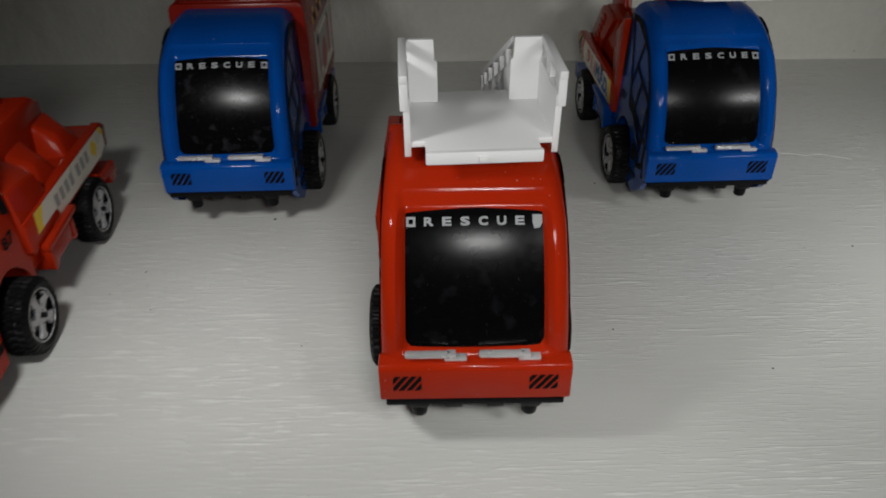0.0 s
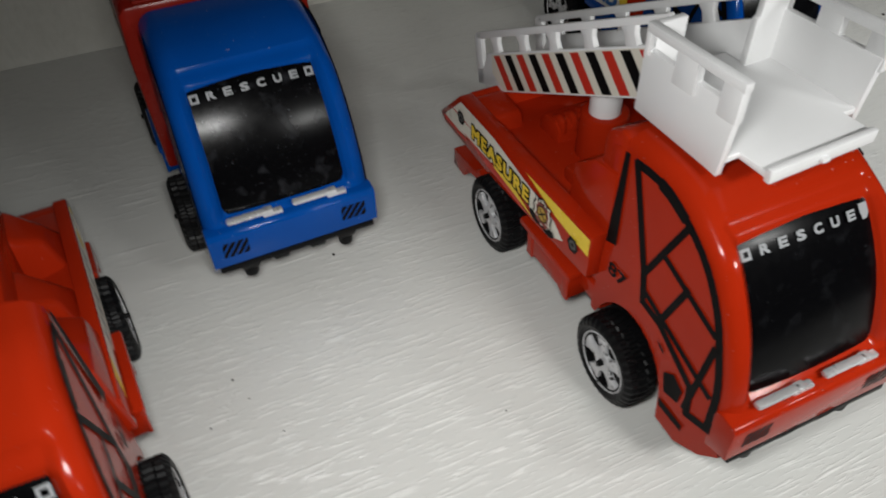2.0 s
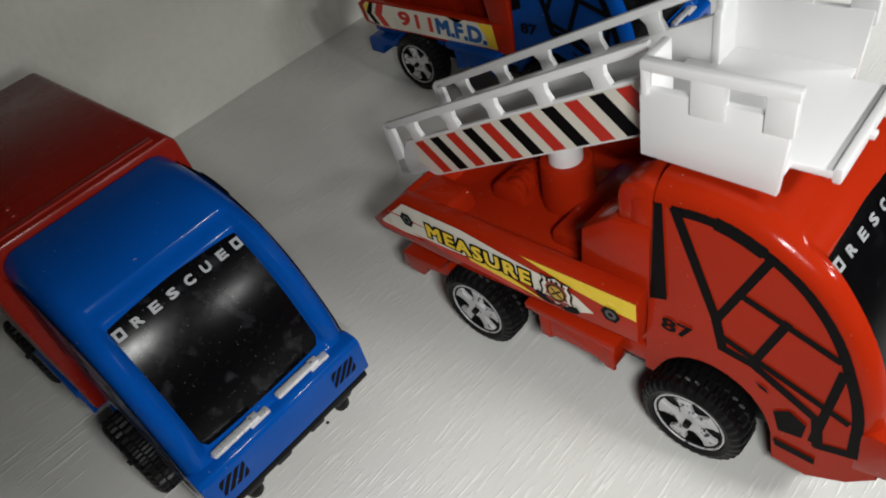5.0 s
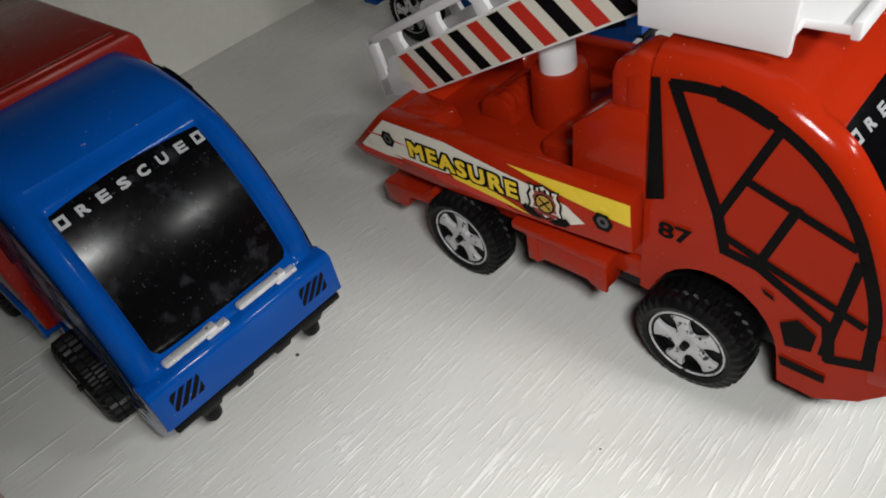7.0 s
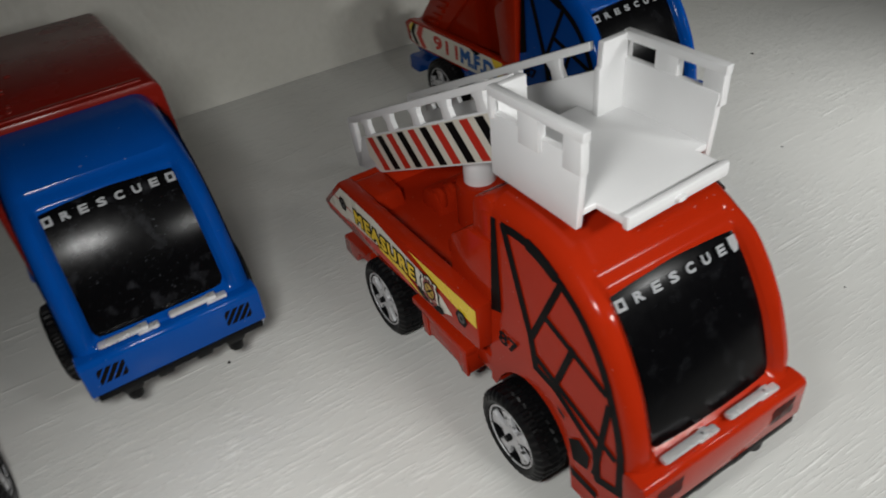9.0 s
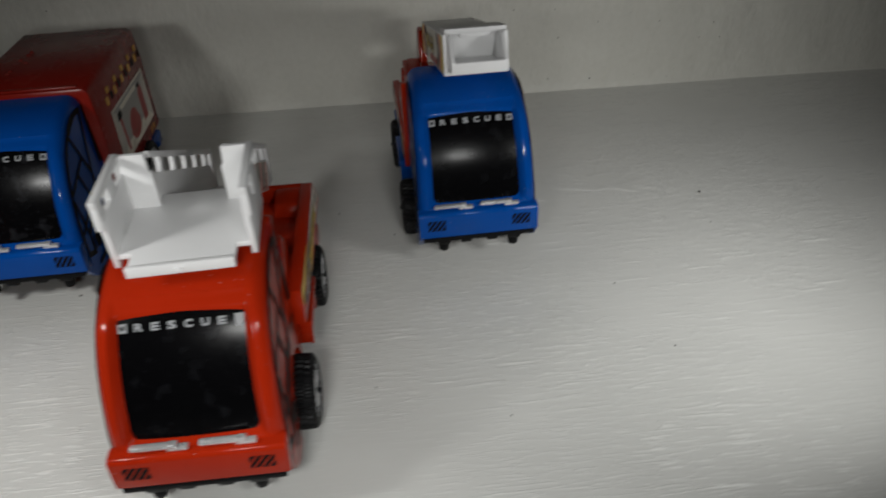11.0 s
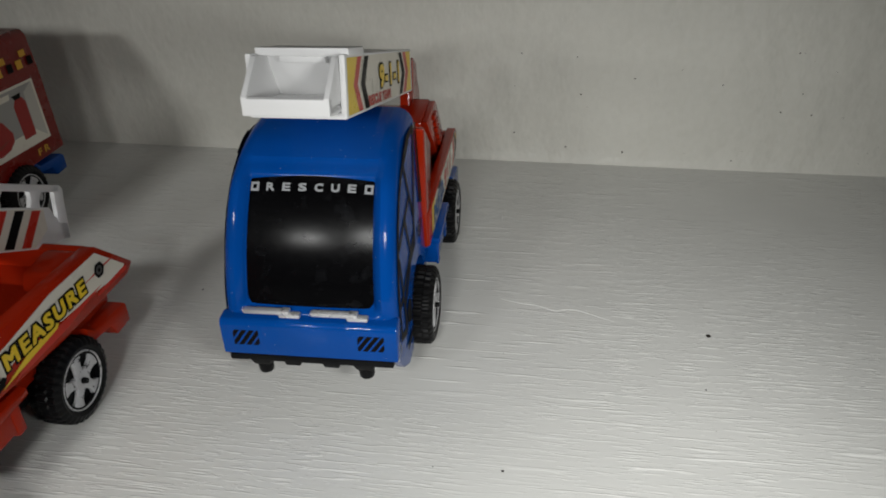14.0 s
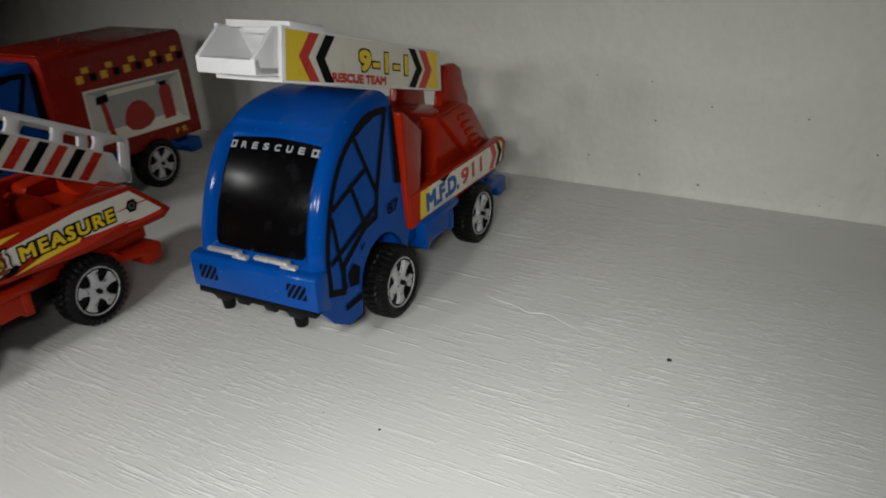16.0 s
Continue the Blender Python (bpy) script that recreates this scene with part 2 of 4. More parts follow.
def prism(bm, outline, x0, x1, r=0.3, m=None):
    """An outline in (y, z), pushed from x0 to x1."""
    t = bmesh.new()
    a = [t.verts.new((x0, y, z)) for y, z in outline]
    b = [t.verts.new((x1, y, z)) for y, z in outline]
    t.faces.new(a)
    t.faces.new(b[::-1])
    for i in range(len(a)):
        j = (i + 1) % len(a)
        t.faces.new((a[j], a[i], b[i], b[j]))
    bmesh.ops.recalc_face_normals(t, faces=t.faces)
    rounded(t, r)
    if m:
        bmesh.ops.transform(t, matrix=m, verts=t.verts)
    append(bm, t)
    return bm


def tube(bm, centre, r0, r1, z0, z1, segments=28, bevel=0.3):
    t = bmesh.new()
    bmesh.ops.create_cone(t, cap_ends=True, segments=segments, radius1=r0, radius2=r1, depth=z1 - z0)
    bmesh.ops.translate(t, vec=(centre[0], centre[1], (z0 + z1) / 2), verts=t.verts)
    rim = [e for e in t.edges if abs(e.verts[0].co.z - e.verts[1].co.z) < 1e-4]
    if bevel:
        bmesh.ops.bevel(t, geom=rim, offset=bevel, segments=2, profile=0.5, affect="EDGES")
    append(bm, t)
    return bm


LAYER = [0]


def over(base):
    """How far a print lies over the first one on its surface."""
    return 0.004 * (LAYER[0] - base)


def flat(bm, outline, place):
    """A flat print: an outline in (a, b), put on a surface by place(a, b)."""
    LAYER[0] += 1
    f = bm.faces.new([bm.verts.new(place(a, b)) for a, b in outline])
    return f


def strip(bm, points, width, place):
    for (a, b), (c, d) in zip(points, points[1:]):
        n = math.hypot(c - a, d - b) or 1
        ux, uy = (c - a) / n * width * 0.4, (d - b) / n * width * 0.4
        px, py = -(d - b) / n * width / 2, (c - a) / n * width / 2
        flat(bm, [(a - ux + px, b - uy + py), (c + ux + px, d + uy + py), (c + ux - px, d + uy - py), (a - ux - px, b - uy - py)], place)


def lettering(bm, words, place, a0, a1, b0, b1, heavy=0.0, spacing=1.0):
    """Words in the built-in font, filling the box a0..a1, b0..b1 of a surface; heavy thickens the strokes beyond it."""

    def drawn(offset):
        curve = bpy.data.curves.new("words", "FONT")
        curve.body, curve.offset, curve.resolution_u, curve.space_character = words, offset, 3, spacing
        ob = bpy.data.objects.new("words", curve)
        me = bpy.data.meshes.new_from_object(ob)
        bpy.data.objects.remove(ob)
        bpy.data.curves.remove(curve)
        return me

    LAYER[0] += 1
    me = drawn(0.0)
    xs, ys = [v.co.x for v in me.vertices], [v.co.y for v in me.vertices]
    x0, y0, w, h = min(xs), min(ys), max(xs) - min(xs), max(ys) - min(ys)
    if heavy:
        bpy.data.meshes.remove(me)
        me = drawn(heavy)
    verts = [bm.verts.new(place(a0 + (v.co.x - x0) / w * (a1 - a0), b0 + (v.co.y - y0) / h * (b1 - b0))) for v in me.vertices]
    for f in me.polygons:
        try:
            bm.faces.new([verts[i] for i in f.vertices])
        except ValueError:
            pass
    bpy.data.meshes.remove(me)


def bold(bm, words, place, a0, a1, b0, b1, grow, spacing=1.0):
    """Lettering made bold: the words laid over themselves, each shifted a little."""
    steps = (-1.0, -0.5, 0.0, 0.5, 1.0)
    for p, q in [(p, q) for p in steps for q in steps]:
        if max(abs(p), abs(q)) == 1:
            lettering(bm, words, place, a0 + p * grow, a1 + p * grow, b0 + q * grow, b1 + q * grow, 0.0, spacing)
    lettering(bm, words, place, a0, a1, b0, b1, 0.0, spacing)


def prints(name, outlines, place, material, parent, label=""):
    """Flat prints, each a part of its own."""
    for outline in outlines:
        bm = bmesh.new()
        flat(bm, outline, place)
        part(name, bm, material, parent, label)


def clipped(outline, a0, a1):
    """The part of a flat outline between a0 and a1."""
    for edge, sign in ((a0, 1), (a1, -1)):
        out = []
        for (a, b), (c, d) in zip(outline, outline[1:] + outline[:1]):
            if (a - edge) * sign >= 0:
                out.append((a, b))
            if (a - edge) * (c - edge) < 0:
                t = (edge - a) / (c - a)
                out.append((edge, b + t * (d - b)))
        outline = out
    return outline


# ---- the setting ----
def wall_y(x, z):
    """The face of the uneven plaster wall, which stands a little askew to the row of trucks."""
    return 200.6 - 0.0194 * (x - 100) + 1.3 * noise.noise((x * 0.017, z * 0.017, 3.1))


def setting():
    bm = bmesh.new()
    block(bm, -900, 900, -900, 228, -20, 0, 0)
    tagged(part("floor", bm, FLOOR), "white gloss painted board with brush strokes", "floor", kind="structure")
    bm = bmesh.new()
    xs = [-900 + 20 * i for i in range(91)]
    zs = [-19, 0, 1.2, 3, 8] + [20 + 20 * i for i in range(40)]
    grid = []
    for z in zs:
        row = []
        for x in xs:
            foot = 1.0 * max(0, 1 - max(z, 0) / 3)
            row.append(bm.verts.new((x, wall_y(x, z) - foot, z)))
        grid.append(row)
    for i in range(len(zs) - 1):
        for j in range(len(xs) - 1):
            bm.faces.new((grid[i][j], grid[i][j + 1], grid[i + 1][j + 1], grid[i + 1][j]))
    b = [bm.verts.new(v) for v in ((-900, 230, -19), (900, 230, -19), (900, 230, 800), (-900, 230, 800))]
    bm.faces.new(b)
    bm.faces.new([grid[-1][0], *grid[-1][1:], b[2], b[3]])
    tagged(part("wall_back", bm, PLASTER, angle=80), "uneven off-white painted plaster wall with dark specks", "wall", kind="structure")
    for name, box in (("wall_left", (-930, -900, -900, 207, -20, 800)), ("wall_right", (900, 930, -900, 207, -20, 800)), ("wall_front", (-930, 930, -930, -900, -20, 800))):
        tagged(part(name, block(bmesh.new(), *box, 0), ROOM), "plain dim painted wall of the dark room", "wall", kind="structure")
    tagged(part("ceiling", block(bmesh.new(), -930, 930, -930, 230, 800, 820, 0), ROOM), "plain dim ceiling of the dark room", "ceiling", kind="structure")


setting()

# ---- the toy trucks ----
# Each truck has its front at y = 0 and runs back along +y; wheels stand on z = 0.
NOSE = [(1.6, 20.3), (2.4, 22.9), (3.6, 27.4), (5.6, 32.9), (8.6, 38.4), (12.2, 43.2), (15.7, 46.0), (19.7, 48.1), (24.3, 49.3), (29.0, 49.8), (34.5, 49.8)]
AXLES, WHEEL_R, TRACK = (26.0, 69.6), 8.75, 20.6


def half_width(z):
    return 16.5 - 0.03 * z


def smooth_line(points, steps):
    p = [Vector((*q, 0)) for q in points]
    p = [p[0] * 2 - p[1], *p, p[-1] * 2 - p[-2]]
    out = []
    for i in range(1, len(p) - 2):
        for k in range(steps):
            t = k / steps
            a, b, c, d = p[i - 1 : i + 3]
            out.append(0.5 * (2 * b + (c - a) * t + (2 * a - 5 * b + 4 * c - d) * t * t + (3 * b - a - 3 * c + d) * t**3))
    out.append(p[-2])
    return [(v.x, v.y) for v in out]


CURVE = smooth_line(NOSE, 6)


def curve_normal(i):
    (a, b), (c, d) = CURVE[max(i - 1, 0)], CURVE[min(i + 1, len(CURVE) - 1)]
    n = math.hypot(c - a, d - b)
    return -(d - b) / n, (c - a) / n


def on_nose(x, z, inset):
    """A point of the cab's front at height z."""
    i = min(range(len(CURVE)), key=lambda k: abs(CURVE[k][1] - z) if k < 46 else 99)
    j = min(i + 1, len(CURVE) - 1) if CURVE[i][1] <= z else i
    i = j - 1
    t = (z - CURVE[i][1]) / (CURVE[j][1] - CURVE[i][1])
    y = CURVE[i][0] + t * (CURVE[j][0] - CURVE[i][0])
    ny, nz = curve_normal(i)
    return (x, y - ny * inset, z - nz * inset)


def glass_depth(x):
    """How deep the slightly crowned windshield lies in its opening."""
    return 0.70 + 0.55 * (x / 11.75) ** 2


def ease(t):
    t = min(max(t, 0), 1)
    return t * t * (3 - 2 * t)


def cab_mesh():
    bm = bmesh.new()
    turns = (0, 15, 30, 45, 60, 75, 90)
    middle = [0, 4, 8, 11.3, 11.6, 11.9, 12.1, 12.3]
    cols = [(-1, a) for a in turns[::-1]] + [(0, x) for x in [-m for m in middle[:0:-1]] + middle] + [(1, a) for a in turns]
    rows = []
    for i, (y, z) in enumerate(CURVE):
        ny, nz = curve_normal(i)
        row = []
        r = 2.6 + 1.1 * ease((y - 8) / 14)
        for s, q in cols:
            x, d = (s * (16 - r + r * math.sin(radians(q))), r * (1 - math.cos(radians(q)))) if s else (q, 0)
            hole = 0.9 * ease((12.4 - abs(x)) / 0.8) * ease((z - 22.0) / 0.7) * ease((44.6 - z) / 0.8)
            pillar = 0.45 * ease((abs(x) - 11.9) / 0.8) * ease((z - 21) / 4) * ease((46 - z) / 4)
            lip = -0.5 * ease((46.4 - z) / 0.5) * ease((z - 21.2) / 0.8) * ease((13.4 - abs(x)) / 1.1)
            off = -d - hole + pillar + lip
            scale = half_width(z) / 16
            row.append(bm.verts.new((x * scale, y + ny * off, z + nz * off)))
        rows.append(row)
    for a, b in zip(rows, rows[1:]):
        for j in range(len(cols) - 1):
            bm.faces.new((a[j], a[j + 1], b[j + 1], b[j]))
    arch = [(24.9 + (9.3 if a < 90 else 10.4) * math.cos(radians(a)), 8.4 + 11.45 * math.sin(radians(a))) for a in range(22, 171, 12)]
    low = [(35.3, 15.6), (35.3, 12.0), (34.0, 11.8)] + arch + [(14.0, 5.5), (9.0, 5.3), (4.0, 8.4), (0.6, 12.4)]
    for s, j in ((-1, 0), (1, len(cols) - 1)):
        edge = [row[j] for row in rows]
        skirt = [bm.verts.new((s * half_width(z), y, z)) for y, z in low]
        bm.faces.new(edge + skirt if s < 0 else (edge + skirt)[::-1])
        # the inner face of the thin side wall
        inner = [bm.verts.new((s * (half_width(z) - 1.4), y, z)) for y, z in low]
        for k in range(len(low) - 1):
            bm.faces.new((skirt[k], skirt[k + 1], inner[k + 1], inner[k]))
    back = rows[-1]
    a, b = bm.verts.new((half_width(15) - 0.1, 34.5, 15)), bm.verts.new((-half_width(15) + 0.1, 34.5, 15))
    bm.faces.new([*back, a, b])
    bmesh.ops.recalc_face_normals(bm, faces=bm.faces)
    return bm


def side_place(s, off=0.05):
    base = LAYER[0]

    def place(y, z):
        bend = min(max(z - 47.1, 0), 3) if y > 18 else 0
        return (s * (half_width(z) + off + over(base) - (3.7 - math.sqrt(13.69 - bend * bend))), y, z)

    return place


PANE = [(a + 1.2, b - 1.1) for a, b in [(30.0, 47.6), (26.5, 47.9), (22.4, 47.5), (17.3, 45.4), (12.5, 42.0), (8.4, 36.8), (5.6, 30.6), (3.6, 24.0), (3.0, 16.4), (7.3, 14.8), (8.2, 20.2), (17.6, 25.4), (22.0, 26.0), (23.4, 31.4)]]
WINDOW = smooth_line(PANE[:9], 3) + PANE[9:]


def wheel_meshes():
    """Tyre, rim and dark rim backing, with the axle along x and the outer face at +x."""
    tyre = bmesh.new()
    prof = [(-0.7, 5.9), (0.2, 6.15), (0.45, 6.9), (0.2, 7.7), (-0.4, 8.5), (-1.6, 8.6), (-1.9, 8.6), (-3.4, 8.6), (-3.7, 8.6), (-5.0, 8.5), (-5.6, 8.0), (-5.9, 6.0), (-5.9, 2.0)]
    seg = 132
    rings = []
    for i in range(seg):
        a = 2 * math.pi * i / seg
        ring = []
        for k, (x, r) in enumerate(prof):
            groove = 0
            if k in (4, 5) and i % 4 in (0, 1):
                groove = 0.4
            if k in (6, 7) and (i + 1) % 4 in (0, 1):
                groove = 0.45
            if k in (8, 9) and i % 4 in (0, 1):
                groove = 0.4
            if k == 3 and i % 4 in (0, 1):
                groove = 0.25
            ring.append(tyre.verts.new((x, (r - groove) * math.cos(a), (r - groove) * math.sin(a))))
        rings.append(ring)
    for i in range(seg):
        a, b = rings[i], rings[(i + 1) % seg]
        for k in range(len(prof) - 1):
            tyre.faces.new((a[k], a[k + 1], b[k + 1], b[k]))
    bmesh.ops.recalc_face_normals(tyre, faces=tyre.faces)
    rim = bmesh.new()
    n = 60
    loops = [(-0.4, 5.58), (0.05, 5.6), (0.16, 5.68), (0.13, 5.9), (-0.4, 5.95)]
    grid = [[rim.verts.new((x, r * math.cos(2 * math.pi * i / n), r * math.sin(2 * math.pi * i / n))) for x, r in loops] for i in range(n)]
    for i in range(n):
        a, b = grid[i], grid[(i + 1) % n]
        for k in range(len(loops) - 1):
            rim.faces.new((a[k], a[k + 1], b[k + 1], b[k]))
    bmesh.ops.recalc_face_normals(rim, faces=rim.faces)
    for s in range(5):
        turn = Matrix.Rotation(2 * math.pi * s / 5, 4, "X")
        half = [(0.95, 0.6), (1.05, 1.9), (0.92, 3.0), (1.05, 4.0), (1.5, 4.75), (1.55, 5.02), (0.7, 5.3)]
        outline = half + [(-a, b) for a, b in half[::-1]]
        prism(rim, outline, -0.9, -0.05, 0.14, turn)
    t = bmesh.new()
    bmesh.ops.create_cone(t, cap_ends=True, segments=30, radius1=2.2, radius2=2.1, depth=0.8)
    bmesh.ops.transform(t, matrix=Matrix.Translation((-0.4, 0, 0)) @ Matrix.Rotation(math.pi / 2, 4, "Y"), verts=t.verts)
    append(rim, t)
    dark = bmesh.new()
    bmesh.ops.create_cone(dark, cap_ends=True, segments=40, radius1=6.1, radius2=6.1, depth=4.6)
    bmesh.ops.transform(dark, matrix=Matrix.Translation((-3.3, 0, 0)) @ Matrix.Rotation(math.pi / 2, 4, "Y"), verts=dark.verts)
    t = bmesh.new()
    bmesh.ops.create_cone(t, cap_ends=True, segments=16, radius1=0.75, radius2=0.55, depth=2.2)
    bmesh.ops.transform(t, matrix=Matrix.Translation((-0.15, 0, 0)) @ Matrix.Rotation(math.pi / 2, 4, "Y"), verts=t.verts)
    append(dark, t)
    # the dark groove between the spokes' ends and the outer ring
    loops = [(-1.2, 5.2), (-0.02, 5.22), (-0.02, 5.62), (-1.2, 5.64)]
    grid = [[dark.verts.new((x, r * math.cos(2 * math.pi * i / n), r * math.sin(2 * math.pi * i / n))) for x, r in loops] for i in range(n)]
    for i in range(n):
        a, b = grid[i], grid[(i + 1) % n]
        for k in range(len(loops) - 1):
            dark.faces.new((a[k], b[k], b[k + 1], a[k + 1]))
    bmesh.ops.recalc_face_normals(dark, faces=dark.faces)
    return tyre, rim, dark


WHEEL = []


def wheels(truck, seed):
    rng = random.Random(seed)
    for y in AXLES:
        for s in (-1, 1):
            m = pose(s * (TRACK - 0.7) * MM, y * MM, WHEEL_R * MM, 0, 0, 180 if s < 0 else 0) @ pose(0, 0, 0, rng.uniform(0, 360))
            if not WHEEL:
                tyre, rim, dark = wheel_meshes()
                WHEEL.append(part("wheel", tyre, RUBBER, truck, "black ribbed rubber tyre", 30))
                part("rim", rim, SILVER, WHEEL[0], "silver five-spoke rim")
                part("hub", dark, BLACK, WHEEL[0])
                WHEEL[0].matrix_basis = m
            else:
                copy_thing(WHEEL[0], m).parent = truck


def base_truck(name, colour, film, at, label, seed, last_blot=False, glass=CLEAN_GLASS):
    """Cab, windshield, bumper, underbody, chassis and wheels: the same for all four trucks."""
    truck = new(name)
    x, y, turn = at
    truck.matrix_basis = pose(x * MM, y * MM, 0, 0, 0, turn)
    tagged(truck, label, "toy truck", "toy rescue trucks")
    cab = part("cab", cab_mesh(), colour, truck, angle=30)

    bm = bmesh.new()
    zs = [22.5 + 0.88 * i for i in range(26)]
    grid = []
    for k, z in enumerate(zs):
        w = 11.75 - (1.0 if k in (0, 25) else 0.35 if k in (1, 24) else 0.1 if k in (2, 23) else 0)
        grid.append([bm.verts.new(on_nose(w * j / 6, z, glass_depth(w * j / 6))) for j in range(-6, 7)])
    for a, b in zip(grid, grid[1:]):
        for j in range(12):
            bm.faces.new((a[j], a[j + 1], b[j + 1], b[j]))
    pane = part("windshield", bm, glass, truck, "glossy black windshield with white lettering", 60)

    bm = bmesh.new()
    nose = lambda a, b: on_nose(a, b, glass_depth(a) - 0.08)  # noqa: E731
    base = LAYER[0]
    for k, letter in enumerate("RESCUE"):
        c = -7.4 + 2.96 * k
        bold(bm, letter, lambda a, b: on_nose(a, b, glass_depth(a) - 0.08 - over(base)), c - 0.68, c + 0.68, 42.15, 43.2, 0.075)
    for c in (-10.3, 10.3):
        if c > 0 and last_blot:
            flat(bm, [(c - 0.8, 42.4), (c - 0.5, 41.6), (c + 0.4, 41.7), (c + 0.8, 42.4), (c + 0.8, 43.5), (c - 0.8, 43.5)], nose)
            continue
        o, i = 0.76, 0.36
        for q in ([(-o, -o), (o, -o), (i, -i), (-i, -i)], [(o, -o), (o, o), (i, i), (i, -i)], [(o, o), (-o, o), (-i, i), (i, i)], [(-o, o), (-o, -o), (-i, -i), (-i, i)]):
            flat(bm, [(c + a, 42.7 + b * 0.9) for a, b in q], nose)
    part("lettering", bm, WHITE_INK, pane, "white printed lettering RESCUE between two squares")

    for s in (-1, 1):
        bm = bmesh.new()
        lo = -11.8 if s < 0 else 0.5
        block(bm, lo, lo + 8.0, 0.5, 2.0, 21.6, 22.7, 0.5)
        block(bm, lo + 6.6, lo + 10.4, 0.6, 2.0, 21.0, 21.9, 0.25)
        block(bm, lo + 7.0, lo + 8.6, 0.5, 2.0, 21.8, 22.7, 0.2)
        part("wiper", bm, WIPER, truck, "silver painted windshield wiper")

    bm = bmesh.new()
    prism(bm, [(-0.5, 13.1), (-0.5, 20.0), (0.1, 20.8), (2.6, 21.0), (4.0, 20.4), (4.0, 11.9), (0.6, 12.9)], -16.15, 16.15, 0.35)
    bumper = part("bumper", bm, colour, truck)
    for s in (-1, 1):
        bm = bmesh.new()
        for k in range(6):
            a = -4.3 + 1.35 * k
            hatch = clipped([(a, 15.4), (a + 0.95, 15.4), (a + 3.3, 18.8), (a + 2.35, 18.8)], -2.4, 2.4)
            if len(hatch) > 2:
                flat(bm, [(s * 11.4 + p, q) for p, q in hatch], lambda u, v: (u, -0.56, v))
        part("headlight_print", bm, INK, bumper, "black hatched printed headlight")

    bm = bmesh.new()
    block(bm, -15.2, 15.2, -0.5, 16, 11.6, 13.0, 0.3)
    block(bm, -13.5, 13.5, 15, 88, 8.5, 13.5, 0.3)
    under = part("underbody", bm, BLACK, truck, "black underbody plate")
    for x, outer in ((-9.6, True), (-3.6, False), (3.6, False), (9.6, True)):
        bm = bmesh.new()
        if outer:
            t = bmesh.new()
            prism(t, [(-0.6, 12.3), (6.0, 12.3), (5.4, 10.1), (0.2, 10.1)], -2.3, 2.3, 0.3)
            for v in t.verts:
                v.co.x *= 1 - 0.16 * max(0, 12.3 - v.co.z)
            bmesh.ops.translate(t, vec=(x, 0, 0), verts=t.verts)
            append(bm, t)
            tube(bm, (x, 1.8), 1.35, 1.6, 7.7, 10.6, 14, 0.3)
        else:
            t = bmesh.new()
            prism(t, [(-0.7, 12.6), (5.0, 12.6), (4.6, 10.5), (-0.1, 10.5)], -1.8, 1.8, 0.3)
            for v in t.verts:
                v.co.x *= 1 - 0.11 * max(0, 12.6 - v.co.z)
            bmesh.ops.translate(t, vec=(x, 0, 0), verts=t.verts)
            append(bm, t)
        part("lug", bm, BLACK, under)

    def shifted(points):
        return [(a + 1.2, b - 1.1) for a, b in points]

    for s in (-1, 1):
        place, ink = side_place(s, 0.04), side_place(s, 0.07)
        bm = bmesh.new()
        flat(bm, WINDOW if s < 0 else WINDOW[::-1], place)
        pane = part("side_window", bm, film, truck, "printed side window film with black frame lines")
        bm = bmesh.new()
        strip(bm, WINDOW + WINDOW[:1], 1.5, ink)
        strip(bm, WINDOW[5:9], 2.1, ink)
        for line in ([(17.3, 45.4), (23.2, 31.4)], [(19.9, 37.4), (7.6, 33.2)], [(14.2, 35.8), (17.7, 25.5)], [(22.0, 28.2), (4.8, 22.4)], [(6.6, 31.0), (8.0, 15.4)]):
            strip(bm, shifted(line), 1.2, ink)
        flat(bm, shifted([(33.0, 48.0), (31.9, 48.2), (30.7, 30.8), (33.4, 29.8)]), ink)
        flat(bm, shifted([(16.9, 22.4), (15.2, 21.6), (14.8, 20.8), (16.2, 21.4)]), ink)
        flat(bm, shifted([(13.8, 17.7), (11.7, 19.4), (9.2, 17.9), (9.4, 14.8), (12.6, 14.0)]), ink)
        flat(bm, shifted([(13.2, 11.8), (7.2, 11.6), (7.0, 10.2), (12.6, 10.2)]), ink)
        part("window_print", bm, INK, pane, "black printed window lines")
        bm = bmesh.new()
        lettering(bm, "87", ink, 27.9 if s > 0 else 32.5, 32.5 if s > 0 else 27.9, 23.4, 25.9, 0.03)
        part("number_print", bm, INK, cab, "black printed number 87")

    # chassis: a plate with a skirt between the wheels and a bumper tab behind
    bm = bmesh.new()
    block(bm, -15, 15, 39, 89, 13.0, 16.6, 0.3)
    block(bm, -15.9, 15.9, 33, 40, 13.0, 16.8, 0.3)
    part("chassis", bm, colour, truck)
    for s in (-1, 1):
        bm = bmesh.new()
        sx = lambda a, b: (min(s * a, s * b), max(s * a, s * b))  # noqa: E731
        block(bm, *sx(14, 18.7), 39.2, 57.4, 15.2, 17.0, 0.45)
        prism(bm, [(39.5, 15.6), (55.2, 15.6), (54.6, 9.8), (52.4, 9.8), (51.8, 10.6), (43.4, 10.6), (42.6, 9.8), (40.0, 9.8)], *sx(13, 18.15), 0.35)
        for y in (39.7, 52.6):
            block(bm, *sx(17.6, 18.35), y, y + 2.2, 9.7, 15.6, 0.3)
        part("side_skirt", bm, colour, truck)
    bm = bmesh.new()
